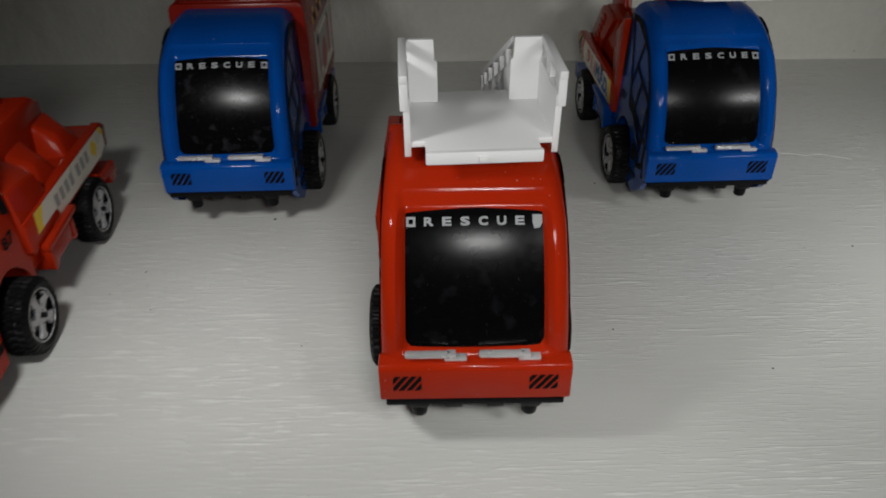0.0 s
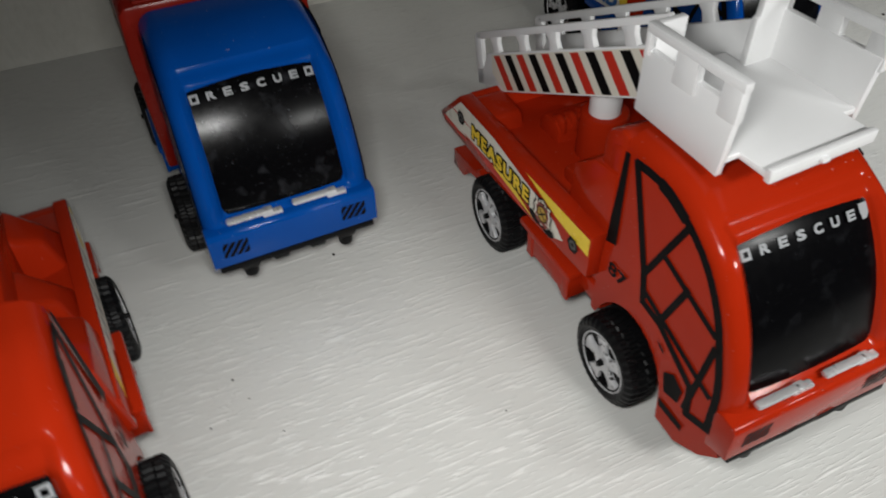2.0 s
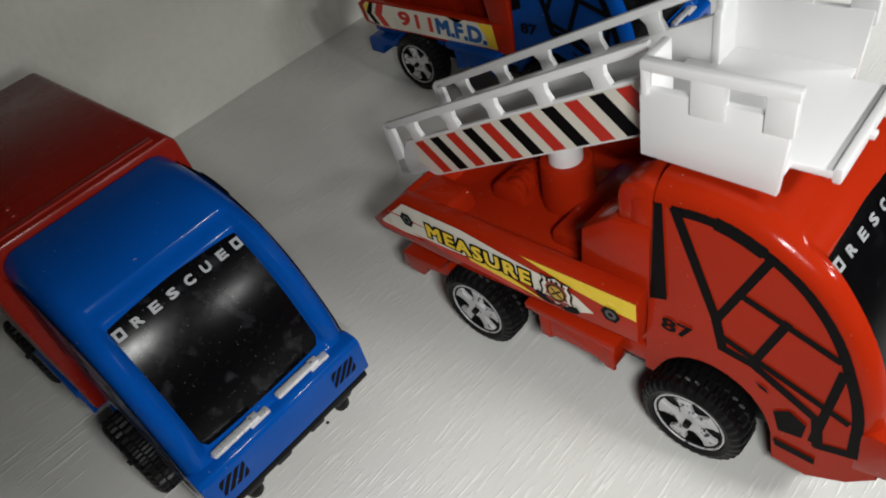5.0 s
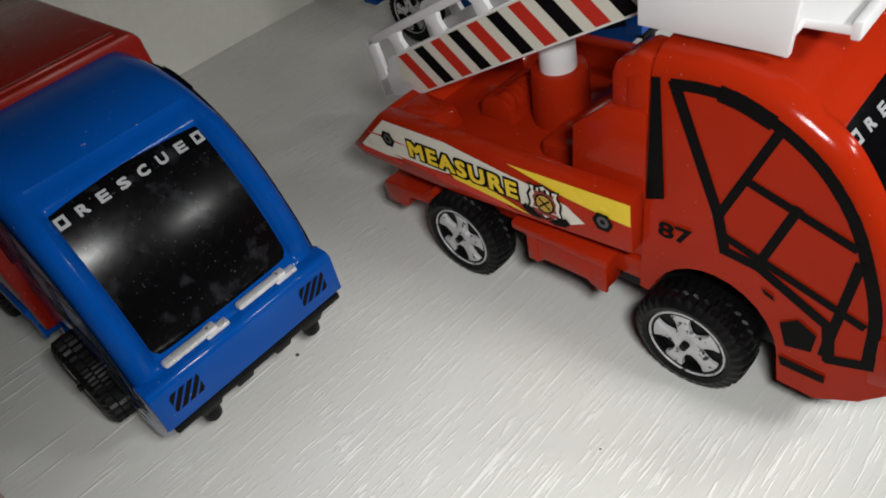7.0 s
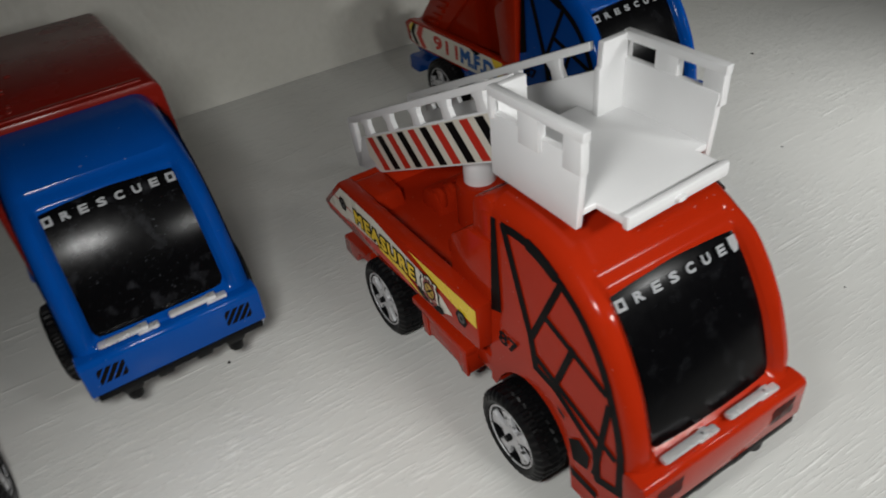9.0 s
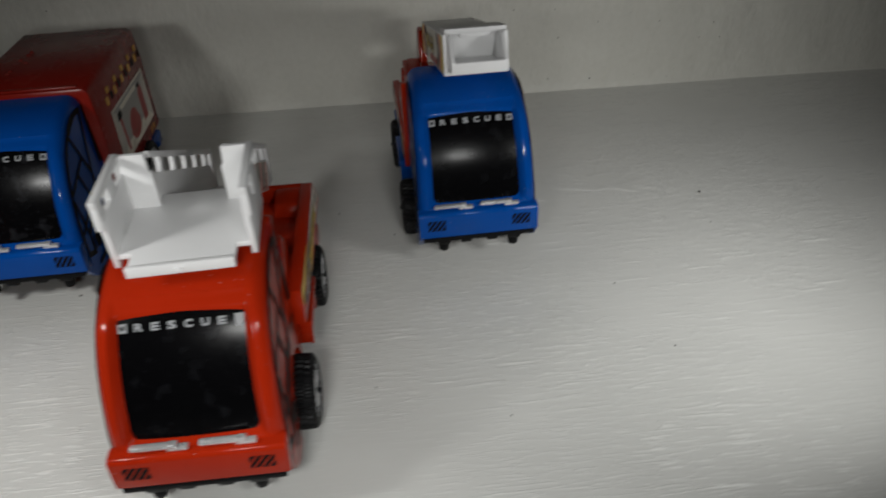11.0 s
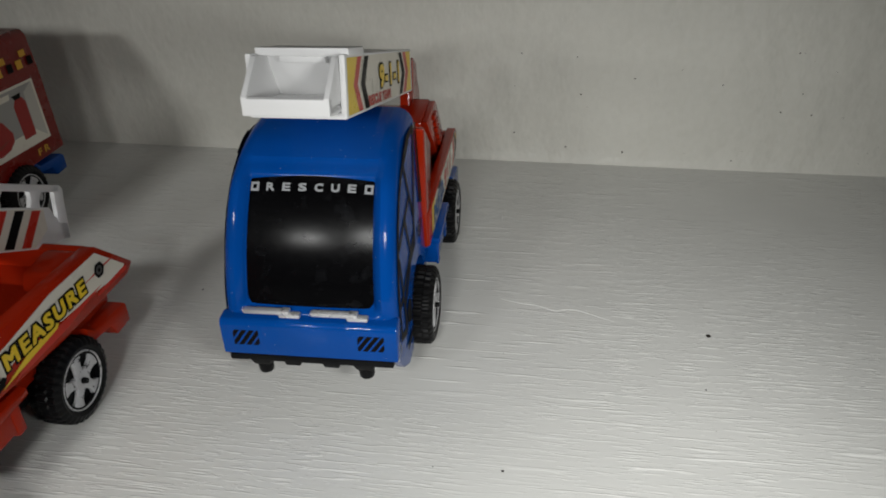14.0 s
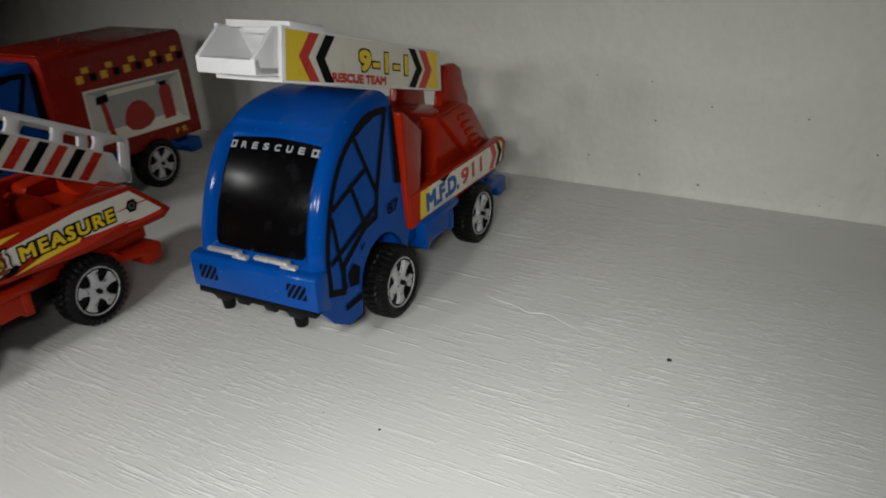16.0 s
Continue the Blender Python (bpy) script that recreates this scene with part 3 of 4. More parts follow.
    prism(bm, [(77, 14.6), (79.5, 12.4), (90.0, 11.9), (90.8, 11.1), (90.8, 6.9), (85.6, 6.7), (84.2, 9.8), (77, 10.6)], -17.4, 17.4, 0.4)
    part("rear_bumper", bm, colour, truck)
    wheels(truck, seed)
    return truck


def stripes(bm_list, place, y0, y1, b0, b1, count, lean):
    pitch = (y1 - y0) / count
    for k in range(count):
        a = y0 + pitch * k
        w = pitch * 0.55
        flat(bm_list[k % 2], [(a, b1), (a + w, b1), (a + w + lean, b0), (a + lean, b0)], place)


def ladder_truck(at):
    truck = base_truck("toy_fire_truck", RED, RED_FILM, at, "red plastic toy fire truck with white ladder and basket", 3, True)
    # open bed with raked tail and sticker sides
    bm = bmesh.new()
    wall = [(35.2, 20.0), (35.2, 29.6), (85.6, 28.4), (95.8, 18.9), (93.2, 17.2), (70.0, 17.2)]
    for s in (-1, 1):
        prism(bm, wall, min(s * 15.2, s * 18.2), max(s * 15.2, s * 18.2), 0.5)
    prism(bm, [(35.2, 17), (35.2, 25.0), (85, 24.2), (90, 17.2)], -15.4, 15.4, 0.2)
    prism(bm, [(82, 20), (84.5, 27.6), (86.4, 28.0), (95.5, 18.8), (93.0, 17.4)], -15.4, 15.4, 0.4)
    bed = part("bed", bm, RED, truck, "open red truck bed with raked tail")
    bm = bmesh.new()
    prism(bm, [(34.6, 18), (34.6, 46.0), (36.0, 46.6), (38.2, 45.6), (38.6, 30), (38.6, 18)], -14.8, 14.8, 0.5)
    part("bulkhead", bm, RED, bed)
    for s in (-1, 1):
        bm = bmesh.new()
        prism(bm, [(35, 20), (35, 41.6), (41.2, 40.8), (46.4, 36.6), (47.8, 20)], min(s * 8.0, s * 15.4), max(s * 8.0, s * 15.4), 0.45)
        part("locker", bm, RED, bed)
        bm = bmesh.new()
        prism(bm, [(34.7, 30), (34.7, 48.6), (37.0, 48.8), (39.8, 47.2), (40.4, 45.5), (40.8, 30)], min(s * 9.0, s * 14.6), max(s * 9.0, s * 14.6), 0.6)
        part("column", bm, RED, bed)
    bm = bmesh.new()
    tube(bm, (0.0, 60.5), 4.9, 4.6, 22, 33.9, 32, 0.6)
    part("turret", bm, RED, bed)
    part("floor_step", block(bmesh.new(), -10.5, 10.5, 47.0, 56.8, 23.0, 27.3, 0.9), RED, bed)
    for s in (-1, 1):
        part("tail_ramp", prism(bmesh.new(), [(74.5, 23.5), (76.5, 27.4), (84.0, 28.0), (87.5, 26.0), (87.5, 23.0)], min(s * 8.5, s * 15.3), max(s * 8.5, s * 15.3), 0.8), RED, bed)
    bm = bmesh.new()
    prism(bm, [(66, 22), (66.4, 27.5), (68, 29.0), (72.0, 28.4), (73.5, 27), (74, 22)], -6.0, 4.6, 0.7)
    for k in range(4):
        prism(bm, [(66.0, 26), (66.4, 29.2), (68.2, 30.0), (70.4, 29.0), (71, 26)], -5.6 + 2.6 * k, -3.9 + 2.6 * k, 0.7)
    part("hose_rack", bm, RED, bed)

    for s in (-1, 1):
        def place(y, z, s=s, base=LAYER[0]):
            return (s * (18.27 + over(base)), y, z)

        bm = bmesh.new()
        flat(bm, [(84.6, 27.5), (92.6, 20.1), (90.8, 19.1), (80.0, 20.4), (70.4, 21.2), (68.0, 22.6), (57.0, 22.3), (54.4, 21.2), (46.4, 20.6), (43.0, 22.3), (46.2, 24.4), (53.0, 25.7), (58.0, 26.2), (70.0, 27.7)], place)
        side = part("side_sticker", bm, CREAM, bed, "cream sticker lettered MEASURE with a yellow flash")
        prints("red_flash", [[(93.6, 19.3), (92.6, 18.6), (82.0, 18.9), (82.0, 19.6), (92.2, 19.8)], [(85.4, 23.6), (85.4, 24.0), (89.6, 23.8), (89.9, 23.5)], [(78.0, 23.6), (83.2, 23.9), (83.2, 23.5)], [(84.0, 20.6), (72.0, 19.0), (56, 19.0), (60.0, 20.4), (70.0, 20.9)]], place, RED_INK, side)
        prints("yellow_flash", [[(35.4, 28.9), (35.4, 25.1), (39.0, 25.2), (46.0, 25.9), (56.8, 28.2)], [(70.6, 22.3), (69.0, 20.7), (53.0, 19.6), (61.0, 21.6)]], place, YELLOW, side)
        a0, a1 = (55.4, 79.0) if s > 0 else (79.0, 55.4)
        bm = bmesh.new()
        bold(bm, "MEASURE", place, a0, a1, 22.0, 25.0, 0.58, 1.2)
        part("word_shadow", bm, INK, side)
        bm = bmesh.new()
        bold(bm, "MEASURE", place, a0, a1, 22.0, 25.0, 0.17, 1.2)
        part("word", bm, YELLOW, side, "yellow lettering MEASURE")
        ring = lambda c, d, r, n=12: [(c + r * math.cos(2 * math.pi * i / n), d + r * math.sin(2 * math.pi * i / n)) for i in range(n)]  # noqa: E731
        prints("printed_bolt", [ring(84.3, 23.8, 1.75, 6), ring(39.8, 24.2, 1.75, 6)], place, INK, side, "black printed bolt")
        prints("printed_bolt_head", [ring(84.3, 23.8, 1.0), ring(39.8, 24.2, 1.0)], place, DARK_INK, side)
        prints("printed_bolt_eye", [ring(84.3, 23.8, 0.45), ring(39.8, 24.2, 0.45)], place, INK, side)
        shield = [(53.0, 22.6), (53.3, 24.2), (52.6, 25.4), (53.0, 26.5), (51.4, 26.3), (50.0, 27.0), (48.6, 26.3), (47.0, 26.5), (47.4, 25.4), (46.7, 24.2), (47.0, 22.6), (46.6, 21.4), (48.2, 21.2), (50.0, 20.1), (51.8, 21.2), (53.4, 21.4)]
        for name, size, ink in (("badge_shadow", 1.0, INK), ("badge_shield", 0.86, CREAM), ("badge_field", 0.66, BROWN_INK)):
            prints(name, [[(50 + (a - 50) * size, 23.6 + (b - 23.6) * size) for a, b in shield]], place, ink, side)
        prints("badge_leaf", [[(53.8, 22.0), (54.6, 21.2), (53.6, 20.2), (51.8, 19.9), (50.4, 20.1), (51.8, 21.0)], [(46.2, 22.0), (45.4, 21.2), (46.4, 20.2), (48.2, 19.9), (49.6, 20.1), (48.2, 21.0)]], place, INK, side)
        prints("badge_scroll", [[(52.6, 21.9), (47.4, 21.9), (48.4, 21.0), (51.6, 21.0)]], place, BROWN_INK, side)
        prints("badge_bar", [[(a, 25.3), (a, 26.1), (a + 0.5, 26.1), (a + 0.5, 25.3)] for a in (48.4, 49.4, 50.4, 51.3)], place, INK, side)
        bm = bmesh.new()
        flat(bm, ring(50.0, 23.3, 1.85), place)
        part("badge_rim", bm, INK, side)
        bm = bmesh.new()
        flat(bm, ring(50.0, 23.3, 1.5), place)
        part("badge", bm, GOLD_INK, side, "gold badge shape")
        prints("badge_cross", [[(50.9, 24.3), (51.1, 24.0), (49.1, 22.3), (48.9, 22.6)], [(48.9, 24.0), (49.1, 24.3), (51.1, 22.6), (50.9, 22.3)]], place, INK, side)

    # turning ladder with basket: drawn round the turret's axis, turned a little
    ladder = new("ladder")
    ladder.parent = truck
    ladder.matrix_basis = pose(0.1 * MM, 54.8 * MM, -0.35 * MM, 0, 0, 2.5)
    tagged(ladder, "white plastic turntable ladder with striped sides and basket")
    bm = bmesh.new()
    tube(bm, (-0.1, 5.6), 3.0, 2.9, 32.8, 42.4, 28, 0.2)
    part("post", bm, WHITE, ladder)
    y0, z0, y1, z1 = 34.9, 26.4, -17.9, 53.4
    slope = math.degrees(math.atan2(z1 - z0, y0 - y1))
    length = math.hypot(z1 - z0, y0 - y1)
    lean = pose(0, y0, z0, -slope, 0, 0) @ Matrix.Rotation(math.pi, 4, "Z")
    # there +y runs up the ladder from its foot, z square to it; x is mirrored
    for s in (-1, 1):
        bm = bmesh.new()
        a, b = (6.9, 7.9) if s > 0 else (-7.9, -6.9)
        prism(bm, [(4.2, -1.1), (-5.0, 0.9), (-4.0, 4.0), (-1.2, 4.2), (2.0, 7.2), (length + 1.4, 7.2), (length - 2.6, -1.1)], a, b, 0.15, lean)
        rail = part("ladder_rail", bm, WHITE, ladder)
        bm = bmesh.new()
        prism(bm, [(-5.4, 0.7), (-2.4, 11.2), (-1.2, 11.9), (0.7, 11.2), (-2.3, 0.5)], a, b, 0.2, lean)
        part("end_post", bm, WHITE, rail)
        bm = bmesh.new()
        prism(bm, [(-1.4, 10.3), (-1.0, 11.8), (length + 1.8, 11.5), (length + 1.3, 10.2)], a, b, 0.2, lean)
        part("top_rail", bm, WHITE, rail)
        for k in range(5):
            c = 6.2 + 11.3 * k
            bm = bmesh.new()
            prism(bm, [(c - 1.5, 7.0), (c - 1.2, 9.0), (c - 1.9, 10.5), (c + 1.9, 10.5), (c + 1.3, 9.0), (c + 1.5, 7.0)], a, b, 0.12, lean)
            part("baluster", bm, WHITE, rail)

        def rail_place(u, v, s=s, base=LAYER[0]):
            return tuple(lean @ Vector((s * (7.94 + over(base)), u, v)))

        bm = bmesh.new()
        flat(bm, [(6.4, -0.8), (2.6, 2.8), (4.0, 6.8), (length + 1.2, 6.8), (length - 2.4, -0.8)], rail_place)
        sticker = part("rail_sticker", bm, CREAM, rail, "cream sticker with red and black slanted stripes")
        reds, blacks = bmesh.new(), bmesh.new()
        stripes((reds, blacks), rail_place, 4.8, 58.26, -0.7, 6.6, 11, 3.0)
        part("red_stripe", reds, RED_INK, sticker)
        part("black_stripe", blacks, INK, sticker)
    bm = bmesh.new()
    block(bm, -7.0, 7.0, 3, length - 5, -0.9, 0.1, 0.15, lean)
    deck = part("ladder_floor", bm, WHITE, ladder)
    for k in range(8):
        part("rung", block(bmesh.new(), -7.0, 7.0, 5 + 6 * k, 7 + 6 * k, 0.0, 0.5, 0.15, lean), WHITE, deck)

    bm = bmesh.new()
    f = 52.2
    outline = [(-12.4, -16.4), (-12.4, -33.6), (-9.3, -33.6), (-9.3, -38.9), (9.3, -38.9), (9.3, -33.6), (12.4, -33.6), (12.4, -16.4), (7.0, -16.4), (7.0, -12.4), (-7.0, -12.4), (-7.0, -16.4)]
    t = bmesh.new()
    lo, hi = [t.verts.new((x, y, f)) for x, y in outline], [t.verts.new((x, y, f + 1.1)) for x, y in outline]
    t.faces.new(lo), t.faces.new(hi[::-1])
    for i in range(len(outline)):
        t.faces.new((lo[i], lo[i - 1], hi[i - 1], hi[i]))
    bmesh.ops.recalc_face_normals(t, faces=t.faces)
    rounded(t, 0.15)
    append(bm, t)
    deck = part("basket_floor", bm, WHITE, ladder)
    part("front_lip", block(bmesh.new(), -9.4, 9.4, -39.4, -38.3, f - 0.5, f + 1.7, 0.25), WHITE, deck)
    part("sprue_stub", block(bmesh.new(), -1.0, 0.4, -40.1, -39.3, f + 0.1, f + 0.9, 0.2), WHITE, deck)
    for s in (-1, 1):
        bm = bmesh.new()
        sx = lambda a, b: (min(s * a, s * b), max(s * a, s * b))  # noqa: E731
        i, o = sx(11.6, 12.7)
        prism(bm, [(-31.6, f - 1.6), (-33.6, f - 1.8), (-34.4, 61.4), (-15.9, 61.4), (-15.9, f - 1.0)], i, o, 0.15)
        side = part("basket_side", bm, WHITE, ladder)
        i2, o2 = sx(11.8, 13.2)
        part("side_rail", block(bmesh.new(), i2, o2, -34.9, -16.2, 64.0, 65.5, 0.25), WHITE, side)
        for p, q in ((-34.7, -31.3), (-26.8, -22.6), (-17.2, -16.3)):
            part("side_post", block(bmesh.new(), i2, o2, p, q, 59.3 if p < -20 else 60.6, 64.3, 0.2), WHITE, side)
        bm = bmesh.new()
        # narrower above a step, so that it is drawn in (x, z) and pushed along y
        prism(bm, [(-s * x, z) for x, z in ((6.45, f), (6.45, 61.0), (6.95, 61.3), (7.05, 65.2), (12.6, 65.2), (12.6, f))], -17.2, -16.0, 0.2, Matrix.Rotation(math.pi / 2, 4, "Z"))
        part("basket_back", bm, WHITE, ladder)
    return truck


def wedge(s, y0, y1):
    """A block that slopes down from the middle box to the side wall."""
    bm = bmesh.new()
    low = [bm.verts.new((s * x, y, 21)) for x, y in ((8, y0 - 1), (15.4, y0 + 0.5), (15.4, y1 - 1), (8, y1 + 1))]
    top = [bm.verts.new((s * x, y, z)) for x, y, z in ((8, y0 + 2, 32.0), (12.8, y0 + 4, 28.6), (13.2, y1 - 6, 28.0), (8, y1 - 3, 32.0))]
    bm.faces.new(low), bm.faces.new(top)
    for i in range(4):
        bm.faces.new((low[i], low[i - 1], top[i - 1], top[i]))
    bmesh.ops.recalc_face_normals(bm, faces=bm.faces)
    rounded(bm, 1.0, 3)
    return bm


def lattice_crane(truck):
    """A narrow white lattice arm on a pivot, turned a little to the side."""
    crane = new("crane_arm")
    crane.parent = truck
    crane.matrix_basis = pose(-1.2 * MM, 62 * MM, 0, 0, 0, -13)
    tagged(crane, "white plastic lattice crane arm with triangular holes")
    t = bmesh.new()
    bmesh.ops.create_cone(t, cap_ends=True, segments=6, radius1=1.25, radius2=1.15, depth=10.6)
    bmesh.ops.transform(t, matrix=Matrix.Translation((0, 7.2, 44.4)) @ Matrix.Rotation(math.pi / 2, 4, "Y"), verts=t.verts)
    rounded(t, 0.25)
    part("hinge_pin", t, WHITE, crane)
    part("hinge_lug", prism(bmesh.new(), [(4.8, 50.4), (9.8, 49.8), (9.0, 43.4), (7.2, 42.4), (5.4, 43.4)], -1.0, 1.0, 0.3), WHITE, crane)
    for a in (-3.0, 1.2):
        part("bracket", prism(bmesh.new(), [(4.2, 36.6), (4.8, 45.4), (7.2, 46.6), (9.6, 45.4), (10.4, 36.6)], a, a + 1.8, 0.4), RED, crane, "red bracket of the hinge")

    def lift(y, v):
        return y, 50.2 - 0.11 * y + v

    for s in (-1, 1):
        a, b = (2.0, 3.2) if s > 0 else (-3.2, -2.0)
        side = None
        for lo, hi, name in ((0, 1.3, "lower_chord"), (5.6, 6.9, "upper_chord")):
            ob = part(name, prism(bmesh.new(), [lift(13.0, lo + (0.6 if lo else 1.2)), lift(13.0, hi - 0.6), lift(12, hi), lift(-62, hi), lift(-62, lo), lift(12, lo)], a, b, 0.2), WHITE, crane)
            side = side or ob
        for k in range(11):
            y = 11.2 - 7.0 * k
            part("lattice", prism(bmesh.new(), [lift(y + 0.8, 1.0), lift(y + 0.8, 6.0), lift(y - 0.9, 6.0), lift(y - 0.9, 1.0)], a, b, 0.15), WHITE, side)
            if k < 10:
                part("lattice", prism(bmesh.new(), [lift(y, 1.0), lift(y - 6.2, 6.0), lift(y - 7.6, 6.0), lift(y - 1.4, 1.0)], a + 0.1, b - 0.1, 0.12), WHITE, side)
    floor_plate = prism(bmesh.new(), [lift(11, 0.2), lift(-61, 0.2), lift(-61, 1.0), lift(11, 1.0)], -2.2, 2.2, 0.1)
    part("arm_floor", floor_plate, WHITE, crane)


def boom_truck(name, colour, film, at, label, seed, crane=False):
    truck = base_truck(name, colour, film, at, label, seed)
    bm = bmesh.new()
    for s in (-1, 1):
        prism(bm, [(36.2, 16.4), (36.0, 24.6), (60, 24.4), (89.4, 23.8), (92.0, 22.0), (90.4, 16.6), (84, 15.6)], min(s * 14.6, s * 17.0), max(s * 14.6, s * 17.0), 0.4)
    prism(bm, [(36, 16), (36, 19.5), (88, 19.0), (88, 16)], -15, 15, 0.2)
    prism(bm, [(86, 16), (86.5, 23.2), (90.2, 22.8), (89.2, 16.6)], -15, 15, 0.4)
    if crane:
        prism(bm, [(48, 18), (48, 23.9), (87.2, 23.2), (87.2, 18)], -15, 15, 0.2)
    bed = part("bed", bm, RED, truck, "red truck bed with angular lockers" if crane else "red truck bed with stepped tower")
    for s in (-1, 1):
        bm = bmesh.new()
        if crane:
            low = [bm.verts.new((s * x, y, 17)) for x, y in ((9, 35.6), (17.3, 35.6), (17.3, 53.0), (9, 51.0))]
            top = [bm.verts.new((s * x, y, z)) for x, y, z in ((10.0, 36.0, 38.0), (15.8, 36.0, 32.0), (15.9, 49.6, 30.0), (10.0, 48.0, 35.0))]
            bm.faces.new(low), bm.faces.new(top)
            for i in range(4):
                bm.faces.new((low[i], low[i - 1], top[i - 1], top[i]))
            bmesh.ops.recalc_face_normals(bm, faces=bm.faces)
            rounded(bm, 0.7, 3)
        else:
            prism(bm, [(35.4, 16.5), (35.2, 45.0), (37.0, 44.6), (44.4, 38.4), (43.0, 30.0), (41.0, 17.0)], min(s * 8.5, s * 16.7), max(s * 8.5, s * 16.7), 0.6)
        part("corner_block", bm, RED, bed)
        if crane:
            for y0, y1 in ((52.5, 66.8), (68.6, 83.4)):
                part("wedge", wedge(s, y0, y1), RED, bed)
            continue
        bm = bmesh.new()
        prism(bm, [(70, 19), (70.5, 36.0), (73.6, 45.6), (75.0, 46.6), (79.8, 46.4), (83.6, 44.2), (84.6, 39.6), (87.0, 36.0), (87.4, 19)], min(s * 5.6, s * 8.0), max(s * 5.6, s * 8.0), 0.45)
        tower = part("tower", bm, RED, bed)
        bm = bmesh.new()
        prism(bm, [(57.5, 19), (59.0, 37.0), (74.6, 37.4), (77.6, 35.4), (88.0, 23.5), (88.0, 19)], min(s * 8.1, s * 12.4), max(s * 8.1, s * 12.4), 0.5)
        steps = part("step_block", bm, RED, tower)
        bm = bmesh.new()
        prism(bm, [(60.0, 36.6), (74.6, 37.0), (77.4, 35.2), (87.6, 23.4), (87.4, 19), (77.5, 19), (74.5, 22.6)], min(s * 12.3, s * 13.8), max(s * 12.3, s * 13.8), 0.4)
        part("step_plate", bm, RED, tower)
        for k in range(5):
            c, d = 70.6 + 2.1 * k, 34.4 - 2.5 * k
            part("tread", prism(bmesh.new(), [(c - 1.8, d - 0.7), (c - 2.2, d + 0.7), (c + 2.2, d + 0.7), (c + 2.6, d - 0.7)], min(s * 13.6, s * 14.5), max(s * 13.6, s * 14.5), 0.25), RED, tower)
    bm = bmesh.new()
    if crane:
        prism(bm, [(42, 19), (42, 38), (74.5, 38), (79, 35), (80, 19)], -8.4, 8.4, 0.6)
    else:
        prism(bm, [(36, 19), (36, 37), (48, 36), (62, 37), (71, 37), (71, 19)], -8.8, 8.8, 0.5)
    part("slope", bm, RED, bed)
    for s in (-1, 1):
        def place(y, z, s=s, base=LAYER[0]):
            return (s * (17.06 + over(base)), y, z)

        bm = bmesh.new()
        flat(bm, [(40.0, 17.4), (41.0, 24.2), (87.8, 23.2), (89.4, 21.8), (88.4, 17.2), (84, 16.2)], place)
        side = part("bed_sticker", bm, CREAM, bed, "cream sticker with dark unreadable print" if crane else "cream sticker lettered M.F.D. 911")
        prints("yellow_flash", [[(40.0, 17.5), (41.0, 24.1), (46.0, 24.1), (43.6, 20.6), (43.0, 17.5)], [(85.6, 23.2), (87.4, 23.2), (89.3, 21.6), (88.9, 20.0)]], place, YELLOW, side)
        if crane:
            prints("print_bar", [[(a, 19.0), (a, 22.2), (a + 2.2, 22.2), (a + 2.2, 19.0)] for a in (52.0, 55.4, 58.8, 62.2, 67.0, 70.4, 73.8)], place, GREY_INK, side)
            prints("badge_print", [[(78.0, 20.0), (79.4, 22.2), (81.6, 22.2), (83.0, 20.0), (80.5, 17.8)]], place, YELLOW, side)
            continue
        bm = bmesh.new()
        flat(bm, [(79.6, 16.6), (82.2, 19.9), (80.6, 23.3), (83.4, 23.3), (85.2, 20.0), (82.4, 16.5)], place)
        a0, a1 = (62.5, 75.0) if s > 0 else (75.0, 62.5)
        bold(bm, "911", place, a0, a1, 18.4, 22.4, 0.2)
        part("red_print", bm, RED_INK, side, "red lettering 911 and chevron")
        prints("black_chevron", [[(83.8, 16.6), (86.4, 19.9), (84.8, 23.3), (86.4, 23.3), (88.6, 20.0), (86.0, 16.8)], [(50.5, 24.0), (53.0, 22.6), (56.4, 24.0)]], place, INK, side)
        bm = bmesh.new()
        a0, a1 = (43.6, 60.5) if s > 0 else (60.5, 43.6)
        bold(bm, "M.F.D.", place, a0, a1, 18.4, 22.6, 0.3)
        part("blue_print", bm, BLUE_INK, side, "blue lettering M.F.D.")

    if crane:
        lattice_crane(truck)
        return truck
    boom = new("boom")
    boom.parent = truck
    boom.matrix_basis = pose(1.1 * MM, 64 * MM, 0)
    tagged(boom, "white plastic boom with 9-1-1 rescue team stickers")
    # side outline of the sleeve in (y, z), from the hinge on
    low, high = ((-56.8, 57.4), (5.4, 41.2)), ((-54.8, 67.6), (5.8, 51.4))
    bm = bmesh.new()
    for s in (-1, 1):
        prism(bm, [low[0], high[0], high[1], low[1]], min(s * 7.0, s * 8.0), max(s * 7.0, s * 8.0), 0.2)
    prism(bm, [(-56.8, 57.4), (-56.8, 58.4), (5.2, 42.2), (5.2, 41.2)], -7.4, 7.4, 0.15)
    sleeve = part("sleeve", bm, WHITE, boom)
    part("sleeve_top", prism(bmesh.new(), [(-49, 65.2), (-49, 66.0), (5.8, 51.3), (5.8, 50.3)], -7.4, 7.4, 0.15), WHITE, sleeve)
    part("hood", prism(bmesh.new(), [(-52.5, 66.5), (-52.5, 68.0), (-42.0, 65.4), (-42.0, 63.8)], -7.2, 8.1, 0.25), WHITE, sleeve)
    part("hood_tooth", prism(bmesh.new(), [(-52.3, 65.4), (-52.3, 66.7), (-51.0, 66.5), (-51.0, 65.2)], -3.4, 4.2, 0.2), WHITE, sleeve)
    bm = bmesh.new()
